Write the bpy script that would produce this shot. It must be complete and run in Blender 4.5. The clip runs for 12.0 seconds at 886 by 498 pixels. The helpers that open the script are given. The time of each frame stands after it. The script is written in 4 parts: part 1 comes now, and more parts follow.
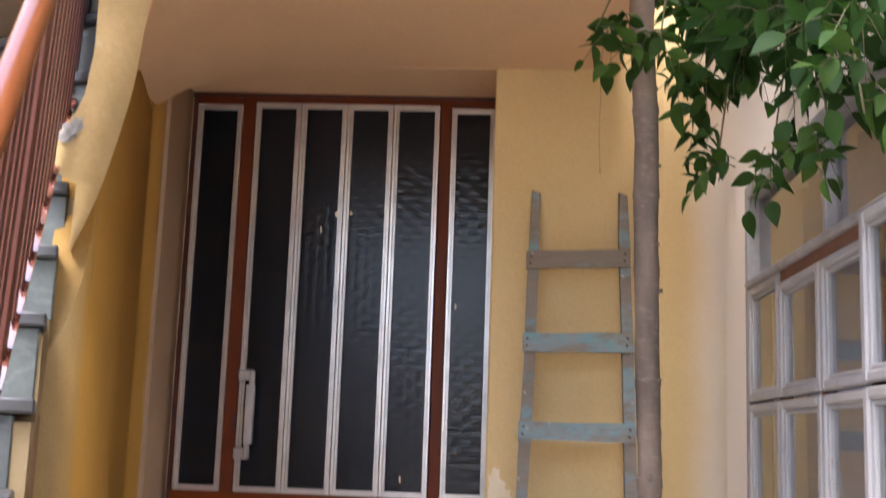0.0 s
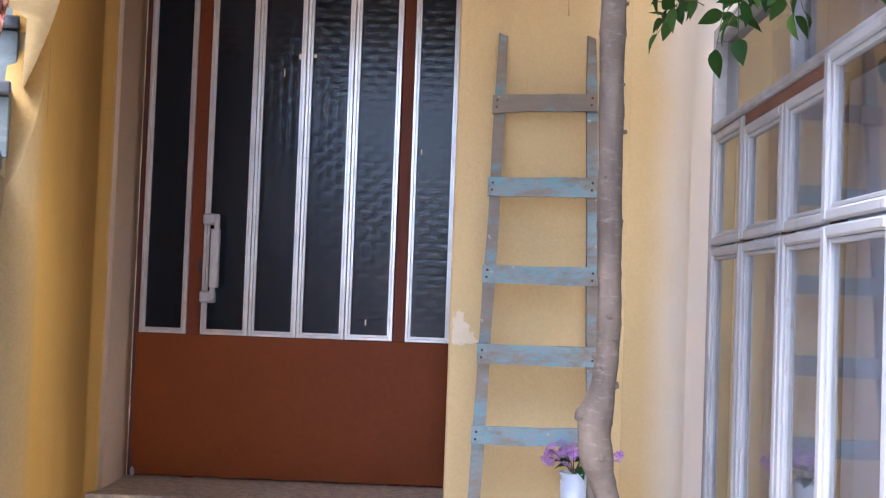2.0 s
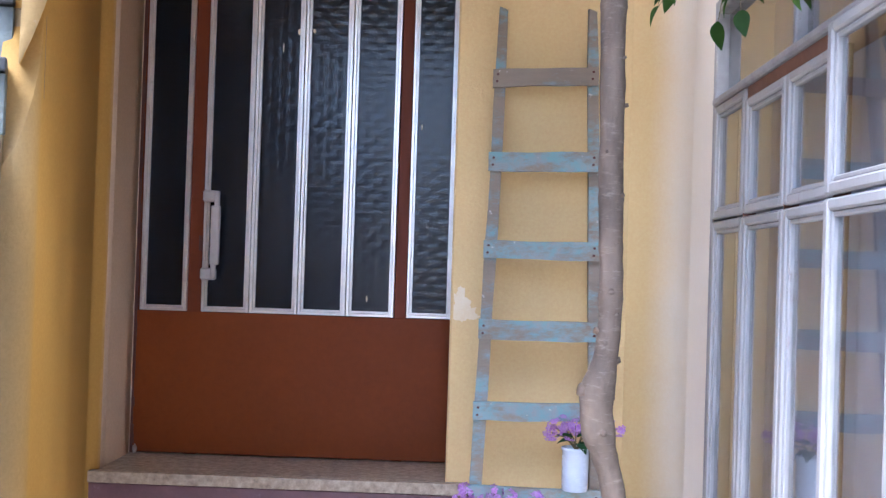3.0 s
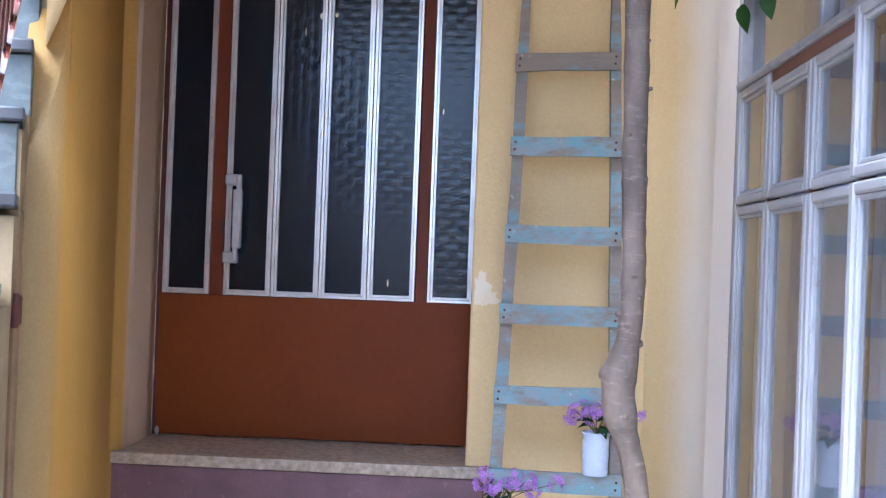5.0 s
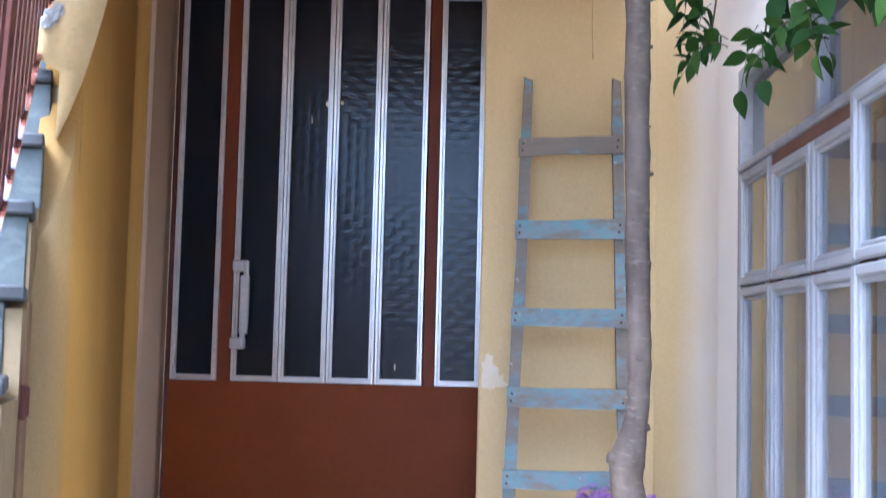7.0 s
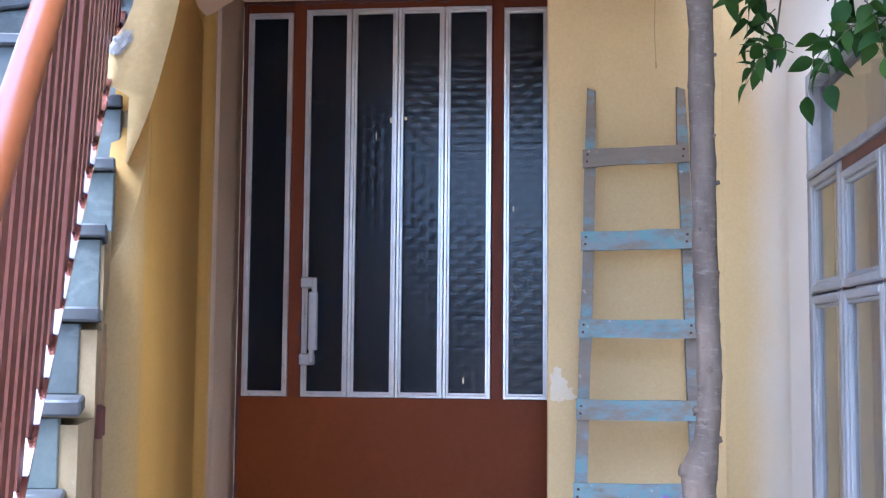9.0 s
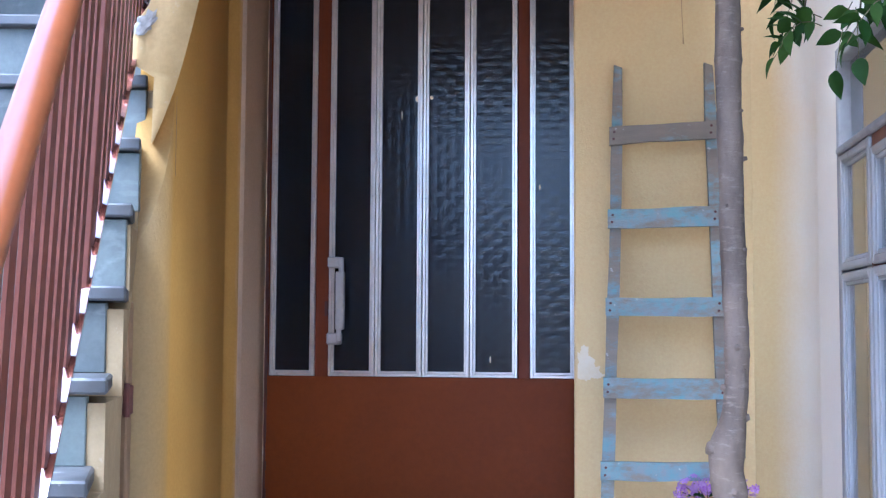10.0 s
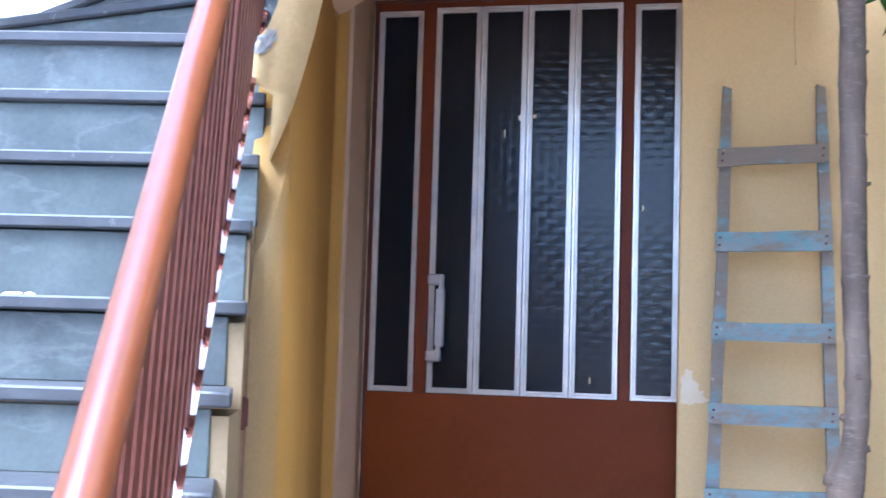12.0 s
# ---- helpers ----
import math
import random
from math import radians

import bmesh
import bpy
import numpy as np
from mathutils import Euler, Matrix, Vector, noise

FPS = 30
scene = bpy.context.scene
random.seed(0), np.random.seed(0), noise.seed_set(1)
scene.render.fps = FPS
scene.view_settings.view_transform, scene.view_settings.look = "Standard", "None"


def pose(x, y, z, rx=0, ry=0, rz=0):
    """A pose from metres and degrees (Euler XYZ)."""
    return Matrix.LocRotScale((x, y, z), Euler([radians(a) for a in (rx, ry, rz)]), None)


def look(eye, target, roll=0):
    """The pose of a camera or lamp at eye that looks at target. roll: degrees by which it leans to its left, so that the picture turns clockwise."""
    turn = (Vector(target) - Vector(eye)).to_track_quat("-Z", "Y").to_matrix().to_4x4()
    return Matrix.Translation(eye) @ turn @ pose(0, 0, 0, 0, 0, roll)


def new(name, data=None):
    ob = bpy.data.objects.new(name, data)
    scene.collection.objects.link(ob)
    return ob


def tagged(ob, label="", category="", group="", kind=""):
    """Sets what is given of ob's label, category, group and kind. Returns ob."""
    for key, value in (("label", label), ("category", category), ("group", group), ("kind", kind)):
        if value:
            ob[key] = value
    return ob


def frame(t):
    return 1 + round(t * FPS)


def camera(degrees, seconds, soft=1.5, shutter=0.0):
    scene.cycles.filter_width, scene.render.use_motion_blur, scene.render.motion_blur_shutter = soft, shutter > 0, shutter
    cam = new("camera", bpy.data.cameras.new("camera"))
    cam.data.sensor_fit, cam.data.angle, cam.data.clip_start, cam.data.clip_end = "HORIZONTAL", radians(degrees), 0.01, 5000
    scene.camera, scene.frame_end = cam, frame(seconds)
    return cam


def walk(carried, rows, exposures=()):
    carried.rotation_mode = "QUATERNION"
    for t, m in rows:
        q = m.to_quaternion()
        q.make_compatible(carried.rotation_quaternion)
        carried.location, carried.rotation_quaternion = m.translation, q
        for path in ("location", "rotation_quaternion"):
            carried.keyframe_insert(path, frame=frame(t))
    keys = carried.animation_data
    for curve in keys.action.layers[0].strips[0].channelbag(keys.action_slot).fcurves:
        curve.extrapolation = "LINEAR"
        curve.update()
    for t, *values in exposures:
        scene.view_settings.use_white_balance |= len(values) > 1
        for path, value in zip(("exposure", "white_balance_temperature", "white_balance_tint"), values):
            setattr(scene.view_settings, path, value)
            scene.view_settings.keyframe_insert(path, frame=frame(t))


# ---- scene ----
cam = camera(42.5, 12.0, soft=1.25, shutter=0.5)
PATH = [
    (0, (0.715, -4.554, 0.838), (0.602, -2.584, 1.164), 2.0),
    (0.5, (0.718, -4.537, 0.834), (0.641, -2.548, 1.029), 2.4),
    (1, (0.731, -4.518, 0.819), (0.657, -2.524, 0.942), 2.5),
    (1.5, (0.734, -4.523, 0.815), (0.677, -2.526, 0.908), 2.2),
    (2, (0.737, -4.53, 0.807), (0.682, -2.532, 0.88), 2.1),
    (2.5, (0.742, -4.529, 0.807), (0.697, -2.53, 0.86), 1.9),
    (3, (0.74, -4.514, 0.806), (0.683, -2.515, 0.837), 1.8),
    (3.2, (0.737, -4.509, 0.807), (0.667, -2.51, 0.836), 1.7),
    (4.8, (0.722, -4.521, 0.792), (0.617, -2.524, 0.797), 1.7),
    (5, (0.727, -4.521, 0.792), (0.64, -2.523, 0.801), 2.1),
    (5.5, (0.719, -4.526, 0.796), (0.638, -2.528, 0.819), 2.0),
    (6, (0.716, -4.525, 0.796), (0.623, -2.528, 0.826), 2.2),
    (6.5, (0.722, -4.525, 0.798), (0.637, -2.527, 0.85), 2.1),
    (7, (0.735, -4.54, 0.811), (0.63, -2.548, 0.957), 1.4),
    (7.2, (0.735, -4.542, 0.812), (0.622, -2.552, 0.990), 0.9),
    (9, (0.739, -4.545, 0.817), (0.517, -2.564, 0.982), 0.5),
    (9.5, (0.748, -4.545, 0.813), (0.506, -2.565, 0.956), 0.5),
    (10, (0.749, -4.537, 0.811), (0.476, -2.56, 0.942), 0.3),
    (10.5, (0.745, -4.54, 0.816), (0.472, -2.564, 0.962), 0.9),
    (11, (0.735, -4.542, 0.819), (0.451, -2.569, 0.982), 1.1),
    (11.5, (0.7, -4.546, 0.813), (0.365, -2.584, 1.004), 1.2),
    (12, (0.664, -4.551, 0.82), (0.254, -2.6, 0.976), 1.7),
]
EXPOSURES = [(0, 2.50, 5920, 17), (1.0, 2.85, 5440, 17), (2.5, 2.96, 5020, 15.5), (5.0, 2.92, 4700, 13.5), (7.0, 2.91, 4600, 13), (10.5, 2.93, 4480, 12.5), (12.0, 2.94, 4520, 13.5)]
walk(cam, [(t, look(eye, target, roll)) for t, eye, target, roll in PATH], EXPOSURES)

# ---- light ----
world = bpy.data.worlds.new("world")
scene.world = world
world.use_nodes = True
wn, wl = world.node_tree.nodes, world.node_tree.links
sky = wn.new("ShaderNodeTexSky")
sky.sky_type = 'NISHITA'
sky.sun_disc = False
sky.sun_elevation, sky.sun_rotation = radians(63), radians(210)
sky.air_density, sky.dust_density, sky.ozone_density = 1.0, 3.0, 1.0
wl.new(sky.outputs[0], wn["Background"].inputs[0])
wn["Background"].inputs[1].default_value = 0.15
sun = new("sun", bpy.data.lights.new("sun", 'SUN'))
sun.data.energy, sun.data.angle, sun.data.color = 1.15, radians(34), (1.0, 0.97, 0.93)
sun.matrix_world = look((-1.2, -3.5, 6.5), (0.3, -0.9, 0.5))


# ---- materials ----
def nodes(name):
    m = bpy.data.materials.new(name)
    m.use_nodes = True
    t = m.node_tree
    return m, t, t.nodes["Principled BSDF"]


def noise_tex(t, scale, detail=6.0, rough=0.6, vec=None, stretch=None):
    n = t.nodes.new("ShaderNodeTexNoise")
    n.inputs["Scale"].default_value = scale
    n.inputs["Detail"].default_value = detail
    n.inputs["Roughness"].default_value = rough
    if vec is None:
        vec = t.nodes.new("ShaderNodeTexCoord").outputs["Object"]
    if stretch:
        mp = t.nodes.new("ShaderNodeMapping")
        mp.inputs["Scale"].default_value = stretch
        t.links.new(vec, mp.inputs[0])
        vec = mp.outputs[0]
    t.links.new(vec, n.inputs["Vector"])
    return n.outputs["Fac"]


def ramp(t, fac, *stops):
    r = t.nodes.new("ShaderNodeValToRGB")
    while len(r.color_ramp.elements) < len(stops):
        r.color_ramp.elements.new(0.5)
    for e, (p, c) in zip(r.color_ramp.elements, stops):
        e.position = p
        e.color = (*c, 1) if len(c) == 3 else c
    t.links.new(fac, r.inputs[0])
    return r.outputs[0]


def mixc(t, fac, a, b, mode='MIX'):
    n = t.nodes.new("ShaderNodeMix")
    n.data_type, n.blend_type = 'RGBA', mode
    for key, v in ((0, fac), (6, a), (7, b)):
        if isinstance(v, (int, float)):
            n.inputs[key].default_value = v
        elif isinstance(v, tuple):
            n.inputs[key].default_value = (*v, 1)
        else:
            t.links.new(v, n.inputs[key])
    return n.outputs[2]


def bump(t, bsdf, height, strength=0.3, dist=0.01):
    b = t.nodes.new("ShaderNodeBump")
    b.inputs["Strength"].default_value, b.inputs["Distance"].default_value = strength, dist
    t.links.new(height, b.inputs["Height"])
    t.links.new(b.outputs[0], bsdf.inputs["Normal"])


def add(t, a, b, k=1.0):
    m = t.nodes.new("ShaderNodeMath")
    m.operation = 'MULTIPLY_ADD'
    t.links.new(b, m.inputs[0])
    m.inputs[1].default_value = k
    t.links.new(a, m.inputs[2])
    return m.outputs[0]


def mottled(name, c1, c2, rough, big=1.2, fine=60.0, strength=0.25, dist=0.004, dirt=None, metallic=0.0, coat=0.0, gloss=0.5, coat_ior=2.1):
    """A painted or mineral surface: broad tone shifts, fine grain and relief, sparse stains."""
    m, t, b = nodes(name)
    col = mixc(t, ramp(t, noise_tex(t, big, 5), (0.35, (0, 0, 0)), (0.68, (1, 1, 1))), c1, c2)
    grain = noise_tex(t, fine, 4, 0.7)
    col = mixc(t, 0.18, col, ramp(t, grain, (0.3, (0.35, 0.35, 0.35)), (0.7, (0.75, 0.75, 0.75))), 'OVERLAY')
    if dirt:
        col = mixc(t, ramp(t, noise_tex(t, big * 4.3, 8, 0.7), (0.60, (0, 0, 0)), (0.74, (0.7, 0.7, 0.7))), col, dirt)
    t.links.new(col, b.inputs["Base Color"])
    r = t.nodes.new("ShaderNodeMapRange")
    r.inputs[3].default_value, r.inputs[4].default_value = rough - 0.08, rough + 0.1
    t.links.new(noise_tex(t, big * 6, 4), r.inputs[0])
    t.links.new(r.outputs[0], b.inputs["Roughness"])
    b.inputs["Metallic"].default_value = metallic
    b.inputs["Coat Weight"].default_value = coat
    b.inputs["Specular IOR Level"].default_value = gloss
    b.inputs["Coat IOR"].default_value = coat_ior
    b.inputs["Coat Roughness"].default_value = 0.12
    bump(t, b, add(t, noise_tex(t, fine * 0.2, 5), grain, 0.5), strength, dist)
    return m


YELLOW = mottled("yellow_plaster", (0.73, 0.525, 0.235), (0.67, 0.475, 0.21), 0.85, 0.9, 90, 0.35, 0.006)
# Yellow plaster darkened to ochre where the stair keeps light off
SHADE_OCHRE = mottled("shade_ochre_plaster", (0.40, 0.225, 0.045), (0.35, 0.193, 0.039), 0.9, 0.8, 90, 0.4, 0.007, gloss=0.1)
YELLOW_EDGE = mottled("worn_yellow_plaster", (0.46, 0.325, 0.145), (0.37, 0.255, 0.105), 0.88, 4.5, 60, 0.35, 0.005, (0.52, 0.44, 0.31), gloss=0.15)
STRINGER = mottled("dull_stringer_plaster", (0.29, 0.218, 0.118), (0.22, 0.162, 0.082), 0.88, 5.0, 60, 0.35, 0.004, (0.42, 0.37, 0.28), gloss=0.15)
BEIGE = mottled("beige_plaster", (0.90, 0.83, 0.70), (0.86, 0.785, 0.66), 0.85, 1.1, 80, 0.3, 0.005)
# Beige darkened to put the door recess's shade into its colour
REVEAL = mottled("shaded_reveal_plaster", (0.53, 0.385, 0.255), (0.48, 0.35, 0.23), 0.9, 1.1, 80, 0.3, 0.005, gloss=0.15)
WHITE_WALL = mottled("white_wall_plaster", (0.86, 0.85, 0.82), (0.80, 0.78, 0.75), 0.85, 1.0, 60, 0.3, 0.005)
SOFFIT = mottled("soffit_plaster", (0.70, 0.45, 0.24), (0.64, 0.41, 0.22), 0.85, 1.0, 80, 0.3, 0.006)
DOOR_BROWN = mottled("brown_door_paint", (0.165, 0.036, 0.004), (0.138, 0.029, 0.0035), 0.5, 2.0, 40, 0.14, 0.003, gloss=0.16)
# The door's paint again, darkened for the shading between the frame bars
DOOR_FRAME = mottled("shaded_door_paint", (0.135, 0.028, 0.006), (0.105, 0.022, 0.005), 0.5, 3.0, 40, 0.15, 0.003, gloss=0.2)
DOOR_EDGE = mottled("dark_red_paint", (0.07, 0.015, 0.010), (0.05, 0.012, 0.008), 0.5, 5.0, 50, 0.3, 0.004)
RAIL_BROWN = mottled("brown_rail_paint", (0.105, 0.034, 0.021), (0.085, 0.028, 0.017), 0.45, 4.0, 60, 0.05, 0.001, gloss=0.22)
HANDRAIL = mottled("orange_brown_gloss_paint", (0.155, 0.045, 0.013), (0.13, 0.038, 0.011), 0.32, 3.0, 45, 0.08, 0.002, None, 0.0, 0.55, gloss=0.2, coat_ior=1.55)
RAIL_GLOSS = mottled("brown_gloss_rail_paint", (0.16, 0.052, 0.034), (0.13, 0.044, 0.028), 0.16, 3.0, 45, 0.05, 0.001, None, 0.0, 1.0)
ALU = mottled("dull_aluminium", (0.74, 0.71, 0.67), (0.60, 0.57, 0.53), 0.32, 9.0, 120, 0.15, 0.001, (0.30, 0.27, 0.25), 0.75)
HANDLE = mottled("grey_handle", (0.50, 0.48, 0.46), (0.44, 0.42, 0.40), 0.35, 8.0, 90, 0.1, 0.001, None, 0.5)


def corner_plaster():
    """Yellow wall paint blended into the neighbouring beige, putting the corner's light into colour."""
    m, t, b = nodes("yellow_to_beige_plaster")
    sep = t.nodes.new("ShaderNodeSeparateXYZ")
    t.links.new(t.nodes.new("ShaderNodeTexCoord").outputs["Object"], sep.inputs[0])
    edge = add(t, sep.outputs[0], noise_tex(t, 3.0, 4), 0.05)
    rng = t.nodes.new("ShaderNodeMapRange")
    rng.interpolation_type = 'SMOOTHSTEP'
    rng.inputs[1].default_value, rng.inputs[2].default_value = 1.37, 1.53
    t.links.new(edge, rng.inputs[0])
    col = mixc(t, rng.outputs[0], (0.755, 0.545, 0.245), (0.90, 0.83, 0.70))
    grain = noise_tex(t, 90, 4, 0.7)
    col = mixc(t, 0.18, col, ramp(t, grain, (0.3, (0.35, 0.35, 0.35)), (0.7, (0.75, 0.75, 0.75))), 'OVERLAY')
    t.links.new(col, b.inputs["Base Color"])
    b.inputs["Roughness"].default_value = 0.86
    bump(t, b, add(t, noise_tex(t, 18, 5), grain, 0.5), 0.35, 0.006)
    return m


CORNER = corner_plaster()


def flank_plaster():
    """Flank plaster: shade put in as ochre, rounded end dulled, door reveal beige."""
    m, t, b = nodes("shade_toned_flank_plaster")
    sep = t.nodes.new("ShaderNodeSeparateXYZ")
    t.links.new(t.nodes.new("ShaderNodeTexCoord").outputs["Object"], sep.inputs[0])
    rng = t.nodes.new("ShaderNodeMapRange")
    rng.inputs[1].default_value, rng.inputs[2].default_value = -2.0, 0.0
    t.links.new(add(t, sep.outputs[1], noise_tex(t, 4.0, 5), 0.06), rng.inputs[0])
    # Colour runs from the dulled end through shade-toned ochre to the reveal
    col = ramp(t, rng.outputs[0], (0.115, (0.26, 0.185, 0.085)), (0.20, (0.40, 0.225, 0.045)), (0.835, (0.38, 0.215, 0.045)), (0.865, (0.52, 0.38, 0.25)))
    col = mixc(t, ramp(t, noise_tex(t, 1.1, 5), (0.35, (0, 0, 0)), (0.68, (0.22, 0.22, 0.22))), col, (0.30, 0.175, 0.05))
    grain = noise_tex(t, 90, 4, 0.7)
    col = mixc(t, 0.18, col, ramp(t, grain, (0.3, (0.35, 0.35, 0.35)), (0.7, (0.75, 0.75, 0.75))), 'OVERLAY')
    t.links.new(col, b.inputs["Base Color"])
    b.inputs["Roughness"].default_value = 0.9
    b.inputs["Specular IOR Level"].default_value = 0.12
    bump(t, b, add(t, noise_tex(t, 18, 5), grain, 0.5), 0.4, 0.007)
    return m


FLANK_SHADED = flank_plaster()


def slate():
    """Blue-grey slate slabs, each of its own tone, with pale veins and stains."""
    m, t, b = nodes("blue_grey_slate")
    tone = t.nodes.new("ShaderNodeObjectInfo").outputs["Random"]
    col = mixc(t, tone, (0.080, 0.094, 0.080), (0.050, 0.055, 0.052))
    col = mixc(t, ramp(t, noise_tex(t, 2.6, 6, 0.65), (0.4, (0, 0, 0)), (0.62, (0.8, 0.8, 0.8))), col, (0.125, 0.140, 0.122))
    cloud = noise_tex(t, 1.3, 8, 0.55, stretch=(1.0, 1.0, 3.0))
    vein = ramp(t, cloud, (0.485, (0, 0, 0)), (0.5, (0.10, 0.10, 0.10)), (0.52, (0, 0, 0)))
    col = mixc(t, vein, col, (0.40, 0.40, 0.37))
    grain = noise_tex(t, 70, 5, 0.7)
    col = mixc(t, 0.25, col, ramp(t, grain, (0.3, (0.3, 0.3, 0.3)), (0.7, (0.75, 0.75, 0.75))), 'OVERLAY')
    t.links.new(col, b.inputs["Base Color"])
    b.inputs["Roughness"].default_value = 0.5
    bump(t, b, add(t, noise_tex(t, 12, 5), grain, 0.4), 0.35, 0.004)
    return m


SLATE = slate()
NOSING = mottled("slate_tread", (0.074, 0.075, 0.073), (0.049, 0.049, 0.048), 0.5, 5.0, 60, 0.3, 0.003, (0.36, 0.35, 0.32))
SILL = mottled("speckled_stone", (0.45, 0.36, 0.25), (0.23, 0.175, 0.115), 0.5, 45.0, 160, 0.4, 0.004, (0.45, 0.40, 0.33))
PURPLE = mottled("purple_stone", (0.165, 0.085, 0.09), (0.115, 0.058, 0.063), 0.6, 6.0, 60, 0.3, 0.004, (0.30, 0.215, 0.215))
PAVE = mottled("courtyard_concrete", (0.46, 0.43, 0.38), (0.38, 0.35, 0.31), 0.85, 1.4, 50, 0.4, 0.006, (0.16, 0.14, 0.12))
PATCH = mottled("bare_plaster", (0.80, 0.68, 0.48), (0.76, 0.60, 0.34), 0.9, 12.0, 90, 0.4, 0.003)
POT_WHITE = mottled("white_glaze", (0.62, 0.68, 0.76), (0.56, 0.62, 0.70), 0.25, 6.0, 30, 0.05, 0.001)
RUST = mottled("rusty_iron", (0.10, 0.028, 0.018), (0.06, 0.02, 0.014), 0.8, 15.0, 90, 0.5, 0.003)
UNDER_DOOR = mottled("old_brown_board", (0.20, 0.12, 0.055), (0.14, 0.085, 0.04), 0.75, 6.0, 60, 0.4, 0.003)
CORD = mottled("dry_stem", (0.55, 0.36, 0.16), (0.45, 0.28, 0.12), 0.8, 20.0, 90, 0.2, 0.001)
STEM = mottled("green_brown_stem", (0.10, 0.10, 0.035), (0.14, 0.09, 0.04), 0.7, 12.0, 90, 0.3, 0.001)
CURTAIN = mottled("grey_lilac_curtain", (0.50, 0.50, 0.56), (0.42, 0.42, 0.48), 0.9, 2.0, 200, 0.2, 0.001)
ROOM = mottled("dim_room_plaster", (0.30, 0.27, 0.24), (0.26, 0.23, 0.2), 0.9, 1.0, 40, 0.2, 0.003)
HALL = mottled("unlit_hall_plaster", (0.045, 0.045, 0.05), (0.035, 0.035, 0.04), 0.9, 1.0, 40, 0.2, 0.003)
GLUE = mottled("white_filler", (0.36, 0.335, 0.295), (0.20, 0.185, 0.16), 0.45, 30.0, 90, 0.6, 0.006)


def window_paint():
    """Grey-white wood paint, flaked to bare brown wood in places."""
    m, t, b = nodes("flaked_window_paint")
    base = mixc(t, noise_tex(t, 7.0, 4), (0.45, 0.435, 0.41), (0.30, 0.29, 0.27))
    flake = ramp(t, noise_tex(t, 16.0, 8, 0.75, stretch=(1, 1, 0.35)), (0.60, (0, 0, 0)), (0.66, (0.85, 0.85, 0.85)))
    t.links.new(mixc(t, flake, base, (0.25, 0.20, 0.165)), b.inputs["Base Color"])
    b.inputs["Roughness"].default_value = 0.5
    bump(t, b, noise_tex(t, 70.0, 6, stretch=(1, 1, 0.2)), 0.3, 0.003)
    return m


WINDOW_PAINT = window_paint()
FRAME_PAINT = mottled("weathered_grey_frame_paint", (0.36, 0.345, 0.325), (0.25, 0.235, 0.22), 0.6, 9.0, 70, 0.4, 0.003, (0.17, 0.13, 0.105))
BARE_WOOD = mottled("bare_brown_wood", (0.22, 0.10, 0.055), (0.15, 0.07, 0.04), 0.7, 7.0, 80, 0.3, 0.002)


def ladder_wood(name, blue):
    """Weathered grey board with remnants of blue paint and splashes of white."""
    m, t, b = nodes(name)
    vec = t.nodes.new("ShaderNodeTexCoord").outputs["Object"]
    wood = mixc(t, noise_tex(t, 30.0, 6, 0.65, vec, (0.25, 1, 1)), (0.31, 0.25, 0.18), (0.17, 0.135, 0.098))
    mask = ramp(t, noise_tex(t, 15.0, 8, 0.72, vec, (0.45, 1, 1)), (0.60 - blue, (0, 0, 0)), (0.74 - blue, (0.9, 0.9, 0.9)))
    paint = mixc(t, ramp(t, noise_tex(t, 22.0, 6, 0.7), (0.38, (0, 0, 0)), (0.62, (1, 1, 1))), (0.19, 0.345, 0.36), (0.275, 0.305, 0.29))
    col = mixc(t, mask, wood, paint)
    white = ramp(t, noise_tex(t, 38.0, 4, 0.6), (0.68, (0, 0, 0)), (0.73, (0.8, 0.8, 0.8)))
    t.links.new(mixc(t, white, col, (0.62, 0.60, 0.55)), b.inputs["Base Color"])
    b.inputs["Roughness"].default_value = 0.8
    bump(t, b, noise_tex(t, 60.0, 6, 0.7, vec, (0.2, 1, 1)), 0.5, 0.004)
    return m


WOOD_GREY = ladder_wood("grey_ladder_wood", 0.02)
WOOD_BLUE = ladder_wood("blue_ladder_wood", 0.21)
WOOD_RAIL = ladder_wood("ladder_rail_wood", 0.13)


def bark():
    m, t, b = nodes("smooth_grey_bark")
    vec = t.nodes.new("ShaderNodeTexCoord").outputs["Object"]
    n1, n2 = noise_tex(t, 9.0, 6, 0.6, vec, (1, 1, 0.5)), noise_tex(t, 55.0, 6, 0.7, vec, (0.4, 0.4, 1.4))
    col = mixc(t, ramp(t, n1, (0.34, (0, 0, 0)), (0.66, (1, 1, 1))), (0.225, 0.165, 0.114), (0.105, 0.076, 0.052))
    col = mixc(t, ramp(t, n2, (0.55, (0, 0, 0)), (0.72, (0.6, 0.6, 0.6))), col, (0.33, 0.26, 0.20))
    t.links.new(col, b.inputs["Base Color"])
    b.inputs["Roughness"].default_value = 0.75
    bump(t, b, add(t, n1, n2, 0.5), 0.8, 0.009)
    return m


BARK = bark()


